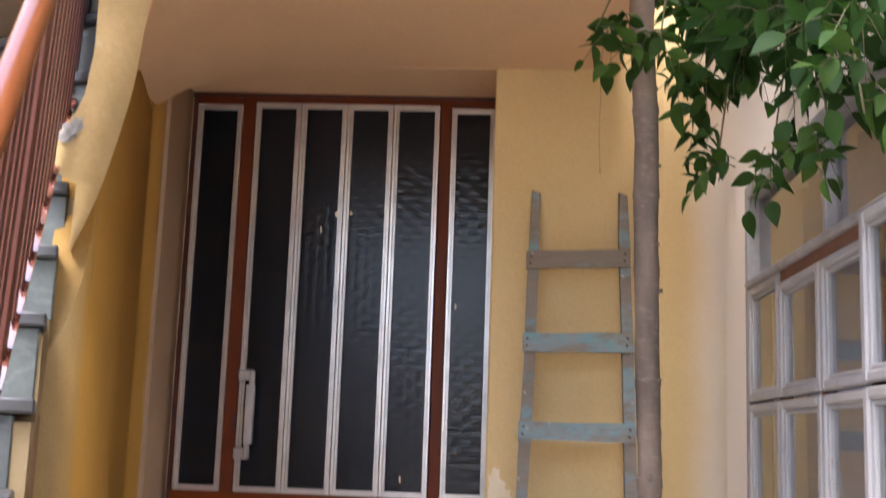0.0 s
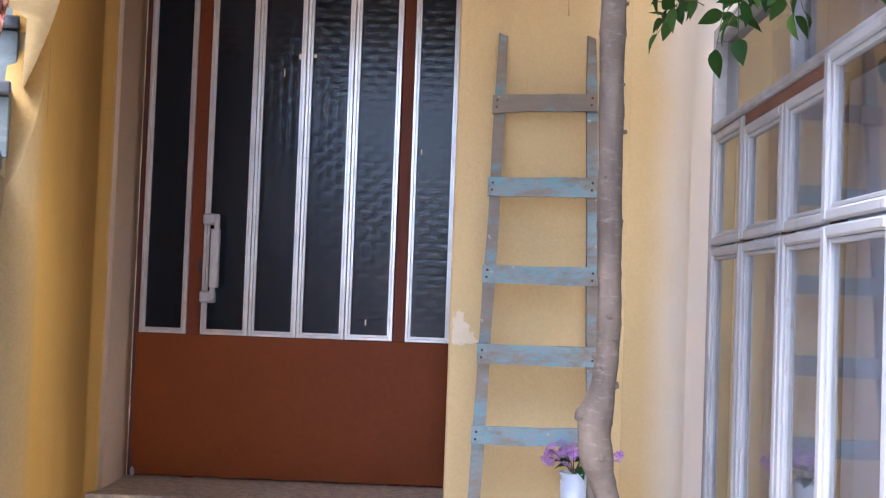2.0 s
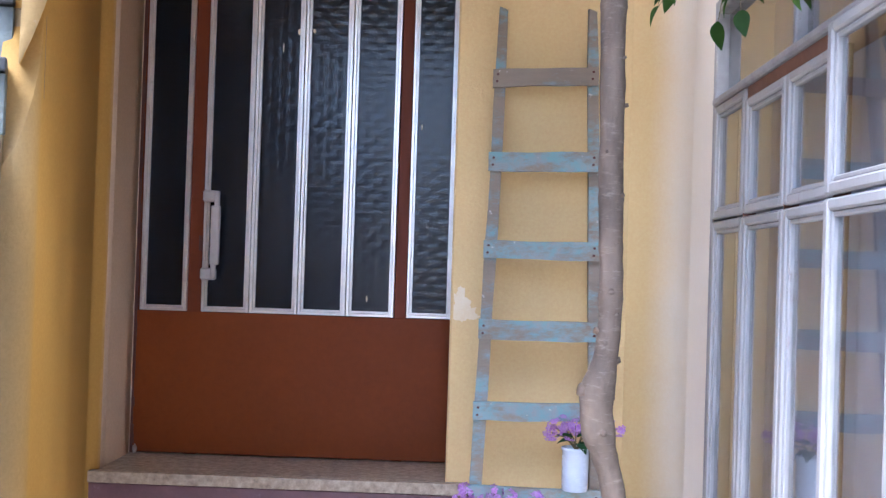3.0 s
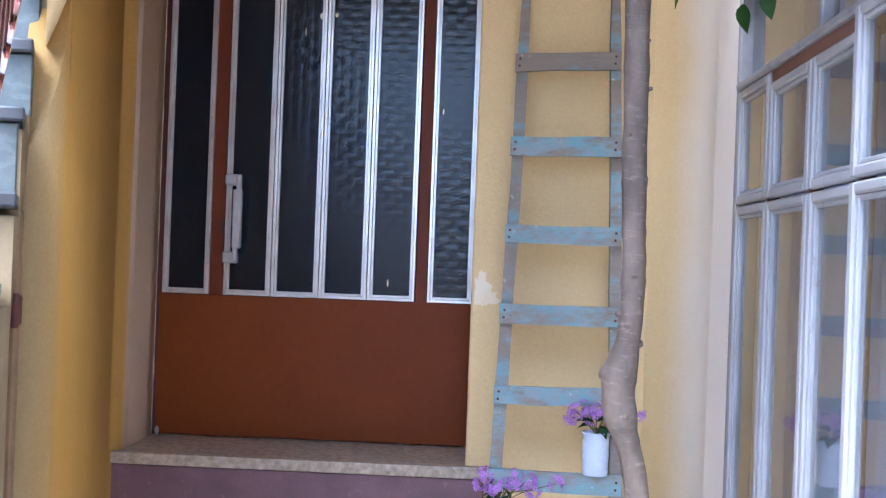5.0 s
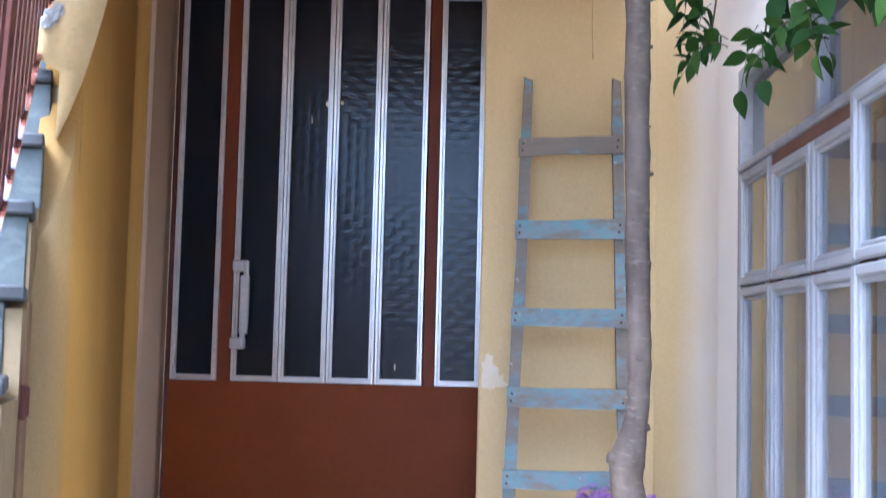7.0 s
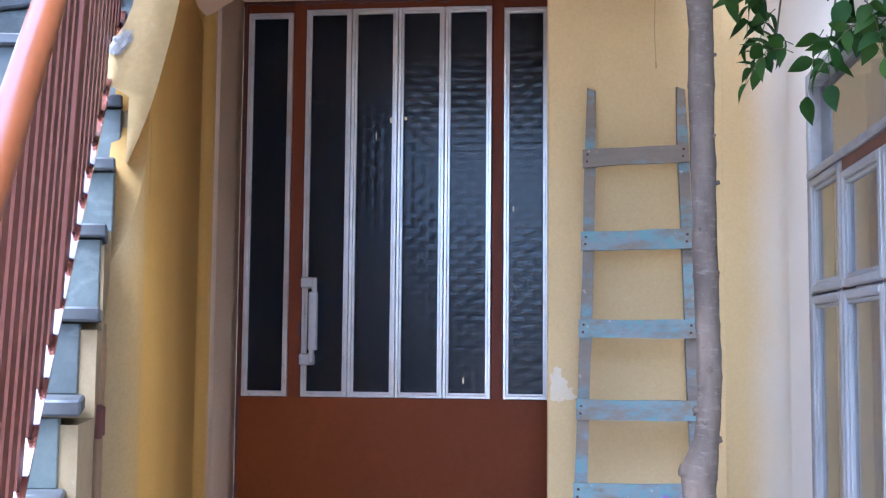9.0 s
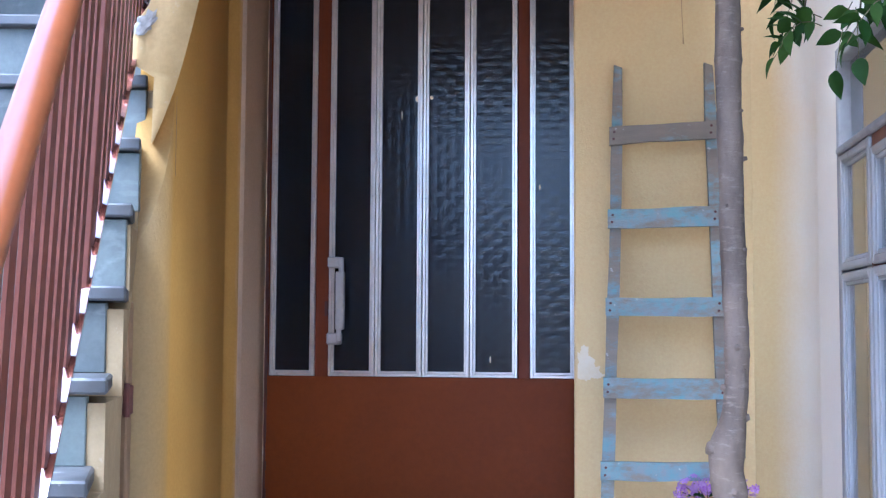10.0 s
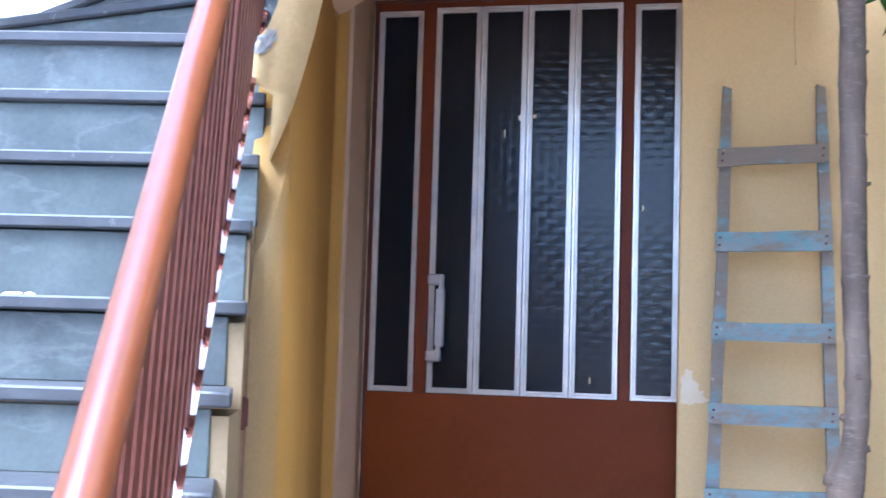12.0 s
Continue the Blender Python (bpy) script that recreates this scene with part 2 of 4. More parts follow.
def leaf_mat(name, c1, c2, island=False):
    m, t, b = nodes(name)
    info = t.nodes.new("ShaderNodeNewGeometry") if island else t.nodes.new("ShaderNodeObjectInfo")
    col = mixc(t, info.outputs["Random Per Island" if island else "Random"], c1, c2)
    col = mixc(t, 0.25, col, noise_tex(t, 40.0, 3), 'OVERLAY')
    t.links.new(col, b.inputs["Base Color"])
    b.inputs["Roughness"].default_value = 0.6
    b.inputs["Specular IOR Level"].default_value = 0.12
    tr = t.nodes.new("ShaderNodeBsdfTranslucent")
    t.links.new(mixc(t, 1.0, col, (0.9, 1.6, 0.5), 'MULTIPLY'), tr.inputs[0])
    mx = t.nodes.new("ShaderNodeMixShader")
    mx.inputs[0].default_value = 0.2
    t.links.new(b.outputs[0], mx.inputs[1])
    t.links.new(tr.outputs[0], mx.inputs[2])
    t.links.new(mx.outputs[0], t.nodes["Material Output"].inputs[0])
    return m


LEAF = leaf_mat("green_leaf", (0.018, 0.043, 0.006), (0.058, 0.103, 0.017))
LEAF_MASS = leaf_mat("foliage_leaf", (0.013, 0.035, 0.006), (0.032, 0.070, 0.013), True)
LEAF_DARK = leaf_mat("dark_leaf", (0.02, 0.06, 0.02), (0.04, 0.10, 0.03))
PETAL = leaf_mat("purple_petal", (0.42, 0.16, 0.55), (0.58, 0.33, 0.70))


def clear_glass(name, tint, rough):
    m, t, b = nodes(name)
    b.inputs["Base Color"].default_value = (*tint, 1)
    b.inputs["Transmission Weight"].default_value = 1.0
    b.inputs["Roughness"].default_value = rough
    b.inputs["IOR"].default_value = 1.5
    bump(t, b, noise_tex(t, 3.0, 2), 0.03, 0.01)
    return m


WINDOW_GLASS = clear_glass("window_glass", (0.92, 0.94, 0.95), 0.02)


def weave_glass():
    """Smoked cast glass with a pressed basket weave."""
    m, t, b = nodes("basket_weave_glass")
    sep = t.nodes.new("ShaderNodeSeparateXYZ")
    t.links.new(t.nodes.new("ShaderNodeTexCoord").outputs["Object"], sep.inputs[0])

    def op(kind, a, c=None):
        n = t.nodes.new("ShaderNodeMath")
        n.operation = kind
        for i, v in enumerate((a, c)):
            if v is None:
                continue
            if isinstance(v, (int, float)):
                n.inputs[i].default_value = v
            else:
                t.links.new(v, n.inputs[i])
        return n.outputs[0]

    u, v = op('DIVIDE', sep.outputs[0], 0.038), op('DIVIDE', sep.outputs[2], 0.032)
    par = op('FLOORED_MODULO', op('ADD', op('FLOOR', u), op('FLOOR', v)), 2.0)
    fu, fv = op('FRACT', u), op('FRACT', v)
    su, sv = op('SINE', op('MULTIPLY', fu, math.pi)), op('SINE', op('MULTIPLY', fv, math.pi))
    h = op('ADD', op('MULTIPLY', par, su), op('MULTIPLY', op('SUBTRACT', 1.0, par), sv))
    wob = noise_tex(t, 11.0, 3)
    rib = op('POWER', h, 1.5)
    col = mixc(t, op('MULTIPLY', rib, op('MULTIPLY', wob, 0.9)), (0.012, 0.015, 0.023), (0.022, 0.028, 0.042))
    t.links.new(col, b.inputs["Base Color"])
    # Vertical straps reflect less, drawing the weave's dark reflections into the glass
    spec = op('SUBTRACT', 0.40, op('MULTIPLY', op('MULTIPLY', par, op('POWER', su, 0.6)), 0.30))
    t.links.new(spec, b.inputs["Specular IOR Level"])
    b.inputs["Roughness"].default_value = 0.22
    b.inputs["IOR"].default_value = 1.44
    b.inputs["Transmission Weight"].default_value = 0.55
    bump(t, b, h, 0.17, 0.004)
    return m


WEAVE = weave_glass()


# ---- mesh helpers ----
def box(bm, x0, x1, y0, y1, z0, z1, bevel=0.0, seg=1):
    vs = [bm.verts.new((x, y, z)) for x in (x0, x1) for y in (y0, y1) for z in (z0, z1)]
    fs = [bm.faces.new([vs[i] for i in q]) for q in ((0, 1, 3, 2), (4, 6, 7, 5), (0, 4, 5, 1), (2, 3, 7, 6), (0, 2, 6, 4), (1, 5, 7, 3))]
    if bevel:
        es = list({e for f in fs for e in f.edges})
        bmesh.ops.bevel(bm, geom=es, offset=bevel, segments=seg, affect='EDGES', profile=0.5)
    return vs


def hexa(bm, bottom, top, bevel=0.0):
    """A block between two quads of four points each."""
    a = [bm.verts.new(p) for p in bottom]
    b = [bm.verts.new(p) for p in top]
    fs = [bm.faces.new(a[::-1]), bm.faces.new(b)]
    for i in range(4):
        j = (i + 1) % 4
        fs.append(bm.faces.new((a[i], a[j], b[j], b[i])))
    if bevel:
        es = list({e for f in fs for e in f.edges})
        bmesh.ops.bevel(bm, geom=es, offset=bevel, segments=1, affect='EDGES', profile=0.5)


def prism(bm, outline, z0, z1):
    """An upright block over a plan outline."""
    a = [bm.verts.new((x, y, z0)) for x, y in outline]
    b = [bm.verts.new((x, y, z1)) for x, y in outline]
    bm.faces.new(a[::-1]), bm.faces.new(b)
    n = len(a)
    for i in range(n):
        bm.faces.new((a[i], a[(i + 1) % n], b[(i + 1) % n], b[i]))


def tube(bm, points, radii, sides=10, wobble=0.0):
    """A tapered tube through points."""
    pts = [Vector(p) for p in points]
    rings = []
    for i, p in enumerate(pts):
        d = (pts[min(i + 1, len(pts) - 1)] - pts[max(i - 1, 0)]).normalized()
        s = d.cross(Vector((0.3, 1, 0.1))).normalized()
        c = d.cross(s)
        ring = []
        for k in range(sides):
            a = 2 * math.pi * k / sides
            q = s * math.cos(a) + c * math.sin(a)
            r = radii[i] * (1 + wobble * noise.noise((p + q * radii[i]) * 14))
            ring.append(bm.verts.new(p + q * r))
        rings.append(ring)
    for a, b in zip(rings, rings[1:]):
        for k in range(sides):
            bm.faces.new((a[k], a[(k + 1) % sides], b[(k + 1) % sides], b[k]))
    bm.faces.new(rings[0][::-1]), bm.faces.new(rings[-1])


def smooth_path(points, n):
    """Catmull-Rom through points, n steps a span."""
    p = [Vector(q) for q in points]
    p = [p[0] * 2 - p[1]] + p + [p[-1] * 2 - p[-2]]
    out = []
    for i in range(1, len(p) - 2):
        for k in range(n):
            t = k / n
            out.append(0.5 * (2 * p[i] + (p[i + 1] - p[i - 1]) * t + (2 * p[i - 1] - 5 * p[i] + 4 * p[i + 1] - p[i + 2]) * t * t
                              + (3 * p[i] - p[i - 1] - 3 * p[i + 1] + p[i + 2]) * t ** 3))
    return out + [p[-2]]


def finish(name, bm, mats, smooth=False):
    bmesh.ops.recalc_face_normals(bm, faces=bm.faces[:])
    me = bpy.data.meshes.new(name)
    bm.to_mesh(me)
    bm.free()
    for m in (mats if isinstance(mats, (list, tuple)) else [mats]):
        me.materials.append(m)
    if smooth:
        me.polygons.foreach_set("use_smooth", [True] * len(me.polygons))
    return me


def mesh(name, bm, mats, label="", category="", kind="", group="", smooth=False):
    return tagged(new(name, finish(name, bm, mats, smooth)), label, category, group, kind)


def thing(name, at, label, category, group="", kind=""):
    ob = new(name)
    ob.location = at
    ob.empty_display_size = 0.05
    return tagged(ob, label, category, group, kind)


def part(name, bm, mats, parent, label="", smooth=False):
    """Links a bmesh made in world coordinates as one mesh under a thing or a part."""
    base, p = Vector(), parent
    while p is not None:
        base += p.location
        p = p.parent
    bmesh.ops.translate(bm, verts=bm.verts[:], vec=-base)
    ob = new(name, finish(name, bm, mats, smooth))
    ob.parent = parent
    return tagged(ob, label)


# ---- ground and walls ----
GROUND = -0.72
bm = bmesh.new()
box(bm, -40, 40, -40, 40, GROUND - 0.2, GROUND)
mesh("ground", bm, PAVE, "grey concrete courtyard ground", "ground", "structure")

WALL_Y, SOFFIT_Z = -0.37, 2.235
REV_L, REV_R, WIN_X = -0.615, 0.655, 1.48

bm = bmesh.new()
vs = box(bm, -1.15, REV_L, WALL_Y, 0.12, GROUND, 5.0)
edge = [e for e in bm.edges if all(abs(v.co.x - REV_L) < 1e-4 and abs(v.co.y - WALL_Y) < 1e-4 for v in e.verts)]
bmesh.ops.bevel(bm, geom=edge, offset=0.05, segments=6, affect='EDGES', profile=0.5)
vs = box(bm, REV_R, WIN_X + 0.3, WALL_Y, 0.12, GROUND, 5.0)
edge = [e for e in bm.edges if all(abs(v.co.x - REV_R) < 1e-4 and abs(v.co.y - WALL_Y) < 1e-4 for v in e.verts)]
bmesh.ops.bevel(bm, geom=edge, offset=0.008, segments=2, affect='EDGES', profile=0.5)
box(bm, REV_L, REV_R, WALL_Y, 0.12, SOFFIT_Z, 5.0)
box(bm, REV_L, REV_R, -0.33, 0.12, GROUND, -0.03)
bm.normal_update()
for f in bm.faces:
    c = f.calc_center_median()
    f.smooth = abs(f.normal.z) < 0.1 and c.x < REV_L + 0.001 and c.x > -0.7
    # Ochre left of the door puts shade into the same wall's colour
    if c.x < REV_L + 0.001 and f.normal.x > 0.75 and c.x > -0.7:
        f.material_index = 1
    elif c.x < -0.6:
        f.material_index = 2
door_wall = mesh("wall_north", bm, [YELLOW, REVEAL, SHADE_OCHRE], "yellow plastered house wall, left part darkened for shade, beige door reveal", "wall", "structure")

# a scrape of bare plaster beside the door
bm = bmesh.new()
for cx, cz, w, h, sd in ((0.694, 0.665, 0.030, 0.058, 1), (0.715, 0.640, 0.034, 0.026, 5), (0.742, 0.628, 0.020, 0.010, 9), (0.688, 0.715, 0.010, 0.022, 4)):
    rim = []
    for k in range(26):
        a = 2 * math.pi * k / 26
        r = 1 + 0.75 * noise.noise((math.cos(a) * 2.2, math.sin(a) * 2.2, sd * 3.0))
        rim.append(bm.verts.new((max(REV_R + 0.009, cx + w * r * math.cos(a)), WALL_Y - 0.0012 - 0.0003 * sd, cz + h * r * math.sin(a))))
    bm.faces.new(rim)
part("plaster_scrape", bm, PATCH, door_wall, "bare whitish plaster scrape")

# window wall, with the opening left free
W_Y0, W_Y1, W_Z0, W_Z1 = -0.90, -3.35, -0.1, 1.668
bm = bmesh.new()
box(bm, WIN_X, WIN_X + 0.3, W_Y0, -0.425, GROUND, 5.0)
box(bm, WIN_X, WIN_X + 0.3, -0.425, WALL_Y, GROUND, 5.0)
for f in list(bm.faces)[6:12]:
    f.material_index = 1
box(bm, WIN_X, WIN_X + 0.3, -8.0, W_Y1, GROUND, 5.0)
box(bm, WIN_X, WIN_X + 0.3, W_Y1, W_Y0, W_Z1, 5.0)
box(bm, WIN_X, WIN_X + 0.3, W_Y1, W_Y0, GROUND, W_Z0)
mesh("wall_east", bm, [BEIGE, YELLOW], "beige plastered wall round a large window", "wall", "structure")

# rounded plaster in the corner between the two walls
bm = bmesh.new()
arc = [(WIN_X - 0.1997 + 0.2 * math.sin(radians(3.75 * k)), WALL_Y - 0.2 + 0.2 * math.cos(radians(3.75 * k)) + 0.0003) for k in range(25)]
prism(bm, arc + [(WIN_X + 0.01, WALL_Y + 0.01)], GROUND + 0.001, 4.99)
for f in bm.faces:
    f.smooth = all(v.co.y < WALL_Y + 0.002 for v in f.verts) and len(f.verts) == 4
mesh("trim_corner", bm, CORNER, "yellow plaster rounded into the wall corner, light painted in as cream", "wall", "structure")

# enclosing courtyard walls; white at the stair head puts overexposure into the colour
bm = bmesh.new()
box(bm, -3.2, -1.15, WALL_Y + 0.02, 0.12, GROUND, 5.0)
mesh("wall_stair_head", bm, WHITE_WALL, "wall behind the stair head, white for overexposed brightness", "wall", "structure")
# Unseen wall, its stepped heights chosen for the door glass reflections
bm = bmesh.new()
box(bm, -3.5, -1.1, -8.3, -8.0, GROUND, 3.8)
box(bm, -1.1, 0.1, -8.3, -8.0, GROUND, 2.1)
box(bm, 0.1, WIN_X + 0.3, -8.3, -8.0, GROUND, 0.9)
mesh("wall_south", bm, BEIGE, "unseen pale courtyard wall, stepped to shape reflections", "wall", "structure")
# Unseen wall, raised to cut light on the lower stair
bm = bmesh.new()
box(bm, -3.5, -3.2, -8.0, 0.12, GROUND, 4.0)
mesh("wall_west", bm, WHITE_WALL, "unseen white courtyard wall, tall to hold back light", "wall", "structure")

# unseen hall coloured near-black for its darkness, and dim room behind the window
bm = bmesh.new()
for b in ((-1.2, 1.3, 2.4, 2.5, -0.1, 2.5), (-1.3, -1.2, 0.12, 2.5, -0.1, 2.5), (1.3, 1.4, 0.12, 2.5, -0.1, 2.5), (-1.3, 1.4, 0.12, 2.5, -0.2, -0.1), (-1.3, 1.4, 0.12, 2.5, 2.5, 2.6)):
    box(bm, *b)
mesh("wall_hall", bm, HALL, "unseen hall walls behind the door, near-black for darkness", "wall", "structure")
bm = bmesh.new()
for b in ((3.6, 3.7, -4.2, -0.3, -0.7, 2.4), (1.78, 3.7, -0.4, -0.3, -0.7, 2.4), (1.78, 3.7, -4.3, -4.2, -0.7, 2.4), (1.78, 3.7, -4.3, -0.3, -0.8, -0.7), (1.78, 3.7, -4.3, -0.3, 2.4, 2.5)):
    box(bm, *b)
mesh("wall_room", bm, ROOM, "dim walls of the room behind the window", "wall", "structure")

# ---- stair flank, curved underside and soffit ----
FLANK = [(-0.6125, -0.013), (-0.6125, -0.10), (-0.6125, -0.20), (-0.6135, -0.28), (-0.618, -0.335), (-0.627, -0.368), (-0.638, -0.395), (-0.641, -0.43), (-0.629, -0.475), (-0.602, -0.57), (-0.560, -0.74), (-0.505, -0.98), (-0.447, -1.27), (-0.385, -1.615)]
for k in range(9):
    a = radians(16 - 106 * k / 8)
    FLANK.append((-0.475 + 0.115 * math.cos(a), -1.72 + 0.115 * math.sin(a)))
FLANK += [(-0.70, -1.835)]
bm = bmesh.new()
inner = [(x - 0.10, y + (0.02 if y < -1.8 else 0)) for x, y in FLANK]
cols = []
for (x, y), (u, v) in zip(FLANK, inner):
    h = min(1.98, max(0.98, 1.03 + (y + 1.92) * 1.7))
    h -= 0.2 * min(1, max(0, (-1.6 - y) / 0.2))
    h += 0.25 * min(1, max(0, (y + 0.45) / 0.1))
    cols.append([bm.verts.new(p) for p in ((x, y, GROUND), (x, y, h), (u, v, h), (u, v, GROUND))])
for a, b in zip(cols, cols[1:]):
    for k in range(3):
        f = bm.faces.new((a[k], b[k], b[k + 1], a[k + 1]))
        f.smooth = k == 0
bm.faces.new(cols[0][::-1]), bm.faces.new(cols[-1])
mesh("wall_flank", bm, FLANK_SHADED, "plastered wall under the stair, shade painted in as ochre, beige in the door reveal", "wall", "structure")

FRONT = smooth_path([(-0.388, -1.765, 1.27), (-0.352, -1.76, 1.36), (-0.315, -1.755, 1.48), (-0.268, -1.75, 1.69), (-0.246, -1.75, 1.88), (-0.222, -1.75, 2.03), (-0.16, -1.75, 2.14), (0.0, -1.75, 2.205), (0.25, -1.75, 2.232)], 4)
BACK = smooth_path([(-0.79, -0.36, 1.30), (-0.785, -0.36, 1.60), (-0.775, -0.36, 1.80), (-0.74, -0.36, 1.955), (-0.615, -0.36, 2.09), (-0.45, -0.36, 2.165), (-0.22, -0.36, 2.208), (0.03, -0.36, 2.227), (0.30, -0.36, 2.234)], 4)
bm = bmesh.new()
grid = []
for i in range(9):
    s = i / 8
    bow = 0.10 * math.sin(math.pi * s)
    grid.append([bm.verts.new(a.lerp(b, s) + Vector((-bow * 0.5, 0, bow * 0.25 * (1 - j / 32)))) for j, (a, b) in enumerate(zip(FRONT, BACK))])
for a, b in zip(grid, grid[1:]):
    for j in range(len(a) - 1):
        f = bm.faces.new((a[j], a[j + 1], b[j + 1], b[j]))
        # Lower rows take the shade-darkened ochre, upper rows the soffit colour
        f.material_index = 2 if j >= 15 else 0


def plaster_edge(z):
    """How far the plaster reaches over the ends of the upper steps."""
    over = min(1, max(0, (z - 1.455) / 0.02)) * min(1, max(0, (1.66 - z) / 0.07))
    return -0.392 - 0.060 * over + 0.015 * min(1, max(0, (z - 1.7) / 0.1))


fill = [bm.verts.new((plaster_edge(v.co.z), v.co.y, v.co.z)) for v in grid[0]]
for j in range(len(fill) - 1):
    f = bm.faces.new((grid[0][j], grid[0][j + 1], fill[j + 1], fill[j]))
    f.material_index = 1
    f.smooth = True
mesh("trim_stair_underside", bm, [SHADE_OCHRE, YELLOW_EDGE, SOFFIT], "stair underside curving up into the soffit, shade painted in as ochre", "soffit", "structure", smooth=True)

bm = bmesh.new()
# The slab's forward part is unseen, extended to block skylight
prism(bm, [(-0.23, -2.75), (1.02, -2.75), (1.02, -1.15), (1.12, -1.1), (1.12, WALL_Y), (-0.15, WALL_Y)], SOFFIT_Z, SOFFIT_Z + 0.2)
# Unseen piece added on the window side to narrow the skylight gap
prism(bm, [(1.02, -2.75), (WIN_X, -2.75), (WIN_X, -2.05), (1.02, -2.05)], SOFFIT_Z, SOFFIT_Z + 0.2)
prism(bm, [(REV_L, WALL_Y), (REV_R, WALL_Y), (REV_R, 0.12), (REV_L, 0.12)], SOFFIT_Z - 0.004, SOFFIT_Z)
prism(bm, [(-1.7, -1.75), (-0.23, -1.75), (-0.15, WALL_Y), (-1.7, WALL_Y)], SOFFIT_Z + 0.004, SOFFIT_Z + 0.2)
mesh("ceiling", bm, SOFFIT, "plastered soffit over the door, extended unseen to block skylight", "ceiling", "structure")

# ---- stair ----
TREADS = [(-0.156, -2.592, 0.528), (-0.203, -2.412, 0.701), (-0.262, -2.200, 0.889), (-0.333, -2.008, 1.089), (-0.388, -1.840, 1.273), (-0.430, -1.705, 1.463), (-0.468, -1.570, 1.660)]
low = [(-0.156 + 0.05 * k, -2.592 - 0.185 * k, 0.528 - 0.18 * k) for k in range(6, 0, -1)]
TREADS = low + TREADS
stair = thing("staircase", (-0.9, -2.0, GROUND), "steep outdoor staircase with blue-grey slate treads and risers", "stairs")
D = Vector((-0.989, -0.149, 0))
B = Vector((-0.149, 0.989, 0))
WIDTH = 1.5
SIDE = Vector((-0.372, 0.928, 0))  # the open ends of the treads, cut along the flight
for i, (x, y, z) in enumerate(TREADS):
    p = Vector((x, y, z))
    back = 0.24
    bm = bmesh.new()
    q = [p, p + D * WIDTH, p + D * WIDTH + B * back, p + SIDE * back]
    hexa(bm, [v - Vector((0, 0, 0.032)) for v in q], q, 0.005)
    part("tread", bm, NOSING, stair)
    r = p + B * 0.022 + D * (0.048 if z < 1.0 else 0.02 if z < 1.2 else 0.008)
    drop = z - TREADS[i - 1][2] if i else 0.2
    bm = bmesh.new()
    q = [r, r + D * (WIDTH - 0.03), r + D * (WIDTH - 0.03) + B * 0.02, r + B * 0.02]
    hexa(bm, [v - Vector((0, 0, drop)) for v in q], [v - Vector((0, 0, 0.036)) for v in q], 0.002)
    part("riser", bm, SLATE, stair)
# winder steps that turn towards the landing
for k, (turn, z, y) in enumerate(((-14, 1.83, -1.52), (-32, 2.02, -1.49), (-52, 2.21, -1.46))):
    p = Vector((-0.462 - 0.01 * k, y, z))
    d = Vector((-math.cos(radians(turn)), -math.sin(radians(turn)), 0))
    b = Vector((-d.y, d.x, 0)) * -1
    bm = bmesh.new()
    q = [p, p + d * 1.5, p + d * 1.5 + b * 0.6, p + b * 0.10]
    hexa(bm, [v - Vector((0, 0, 0.034)) for v in q], q, 0.006)
    part("tread", bm, NOSING, stair)
    r = p + b * 0.022 + d * 0.02
    bm = bmesh.new()
    q = [r, r + d * 1.46, r + d * 1.46 + b * 0.02, r + b * 0.02]
    hexa(bm, [v - Vector((0, 0, 0.19)) for v in q], [v - Vector((0, 0, 0.036)) for v in q], 0.002)
    part("riser", bm, SLATE, stair)
# plastered stringer: steps on top, sloping below
bm = bmesh.new()
prof = []
for i, (x, y, z) in enumerate(TREADS):
    prof.append(Vector((x, y, z)) + B * 0.03 + D * 0.012 - Vector((0, 0, 0.05)))
for a, b in zip(prof, prof[1:]):
    up = Vector((0, 0, 0.16))
    low_a, low_b = Vector((0, 0, -0.24)), Vector((0, 0, -0.24))
    if b.y < -2.15:
        low_a, low_b = Vector((0, 0, GROUND - a.z)), Vector((0, 0, GROUND - b.z))
    qa = [a + low_a, a + low_a + D * 1.4, b + low_b + D * 1.4, b + low_b]
    qb = [a, a + D * 1.4, Vector((b.x, b.y, a.z)) + D * 1.4, Vector((b.x, b.y, a.z))]
    hexa(bm, qa, qb)
bmesh.ops.remove_doubles(bm, verts=bm.verts[:], dist=0.0005)
box(bm, -0.50, -0.386, -1.672, -1.60, 1.20, 1.428, 0.006)
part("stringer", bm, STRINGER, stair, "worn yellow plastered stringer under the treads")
# mortar crumbs left along one nosing
for k, x in enumerate((-0.905, -0.878, -0.802, -0.780, -0.752)):
    c = Vector((x, -2.278 + (x + 0.86) * 0.15, 0.890))
    bm = bmesh.new()
    bmesh.ops.create_icosphere(bm, subdivisions=2, radius=1.0)
    for v in bm.verts:
        q = 1 + 0.5 * noise.noise(v.co * 2 + c * 40)
        v.co = c + Vector((v.co.x * q * random.choice((0.011, 0.016)), v.co.y * q * 0.006, v.co.z * q * 0.005))
    part("mortar_crumb", bm, PATCH, stair, "pale mortar crumb")
# brown board set back below the stringer, with its hinge
bm = bmesh.new()
box(bm, -1.2, -0.372, -1.925, -1.895, GROUND, 0.86, 0.004)
under = mesh("understair_door", bm, UNDER_DOOR, "old brown board door below the stair", "door")
bm = bmesh.new()
box(bm, -0.388, -0.366, -1.938, -1.90, 0.590, 0.660, 0.003)
tube(bm, [(-0.370, -1.932, 0.585), (-0.370, -1.932, 0.665)], [0.008, 0.008], 8)
part("hinge", bm, RUST, under, "rusty red hinge")
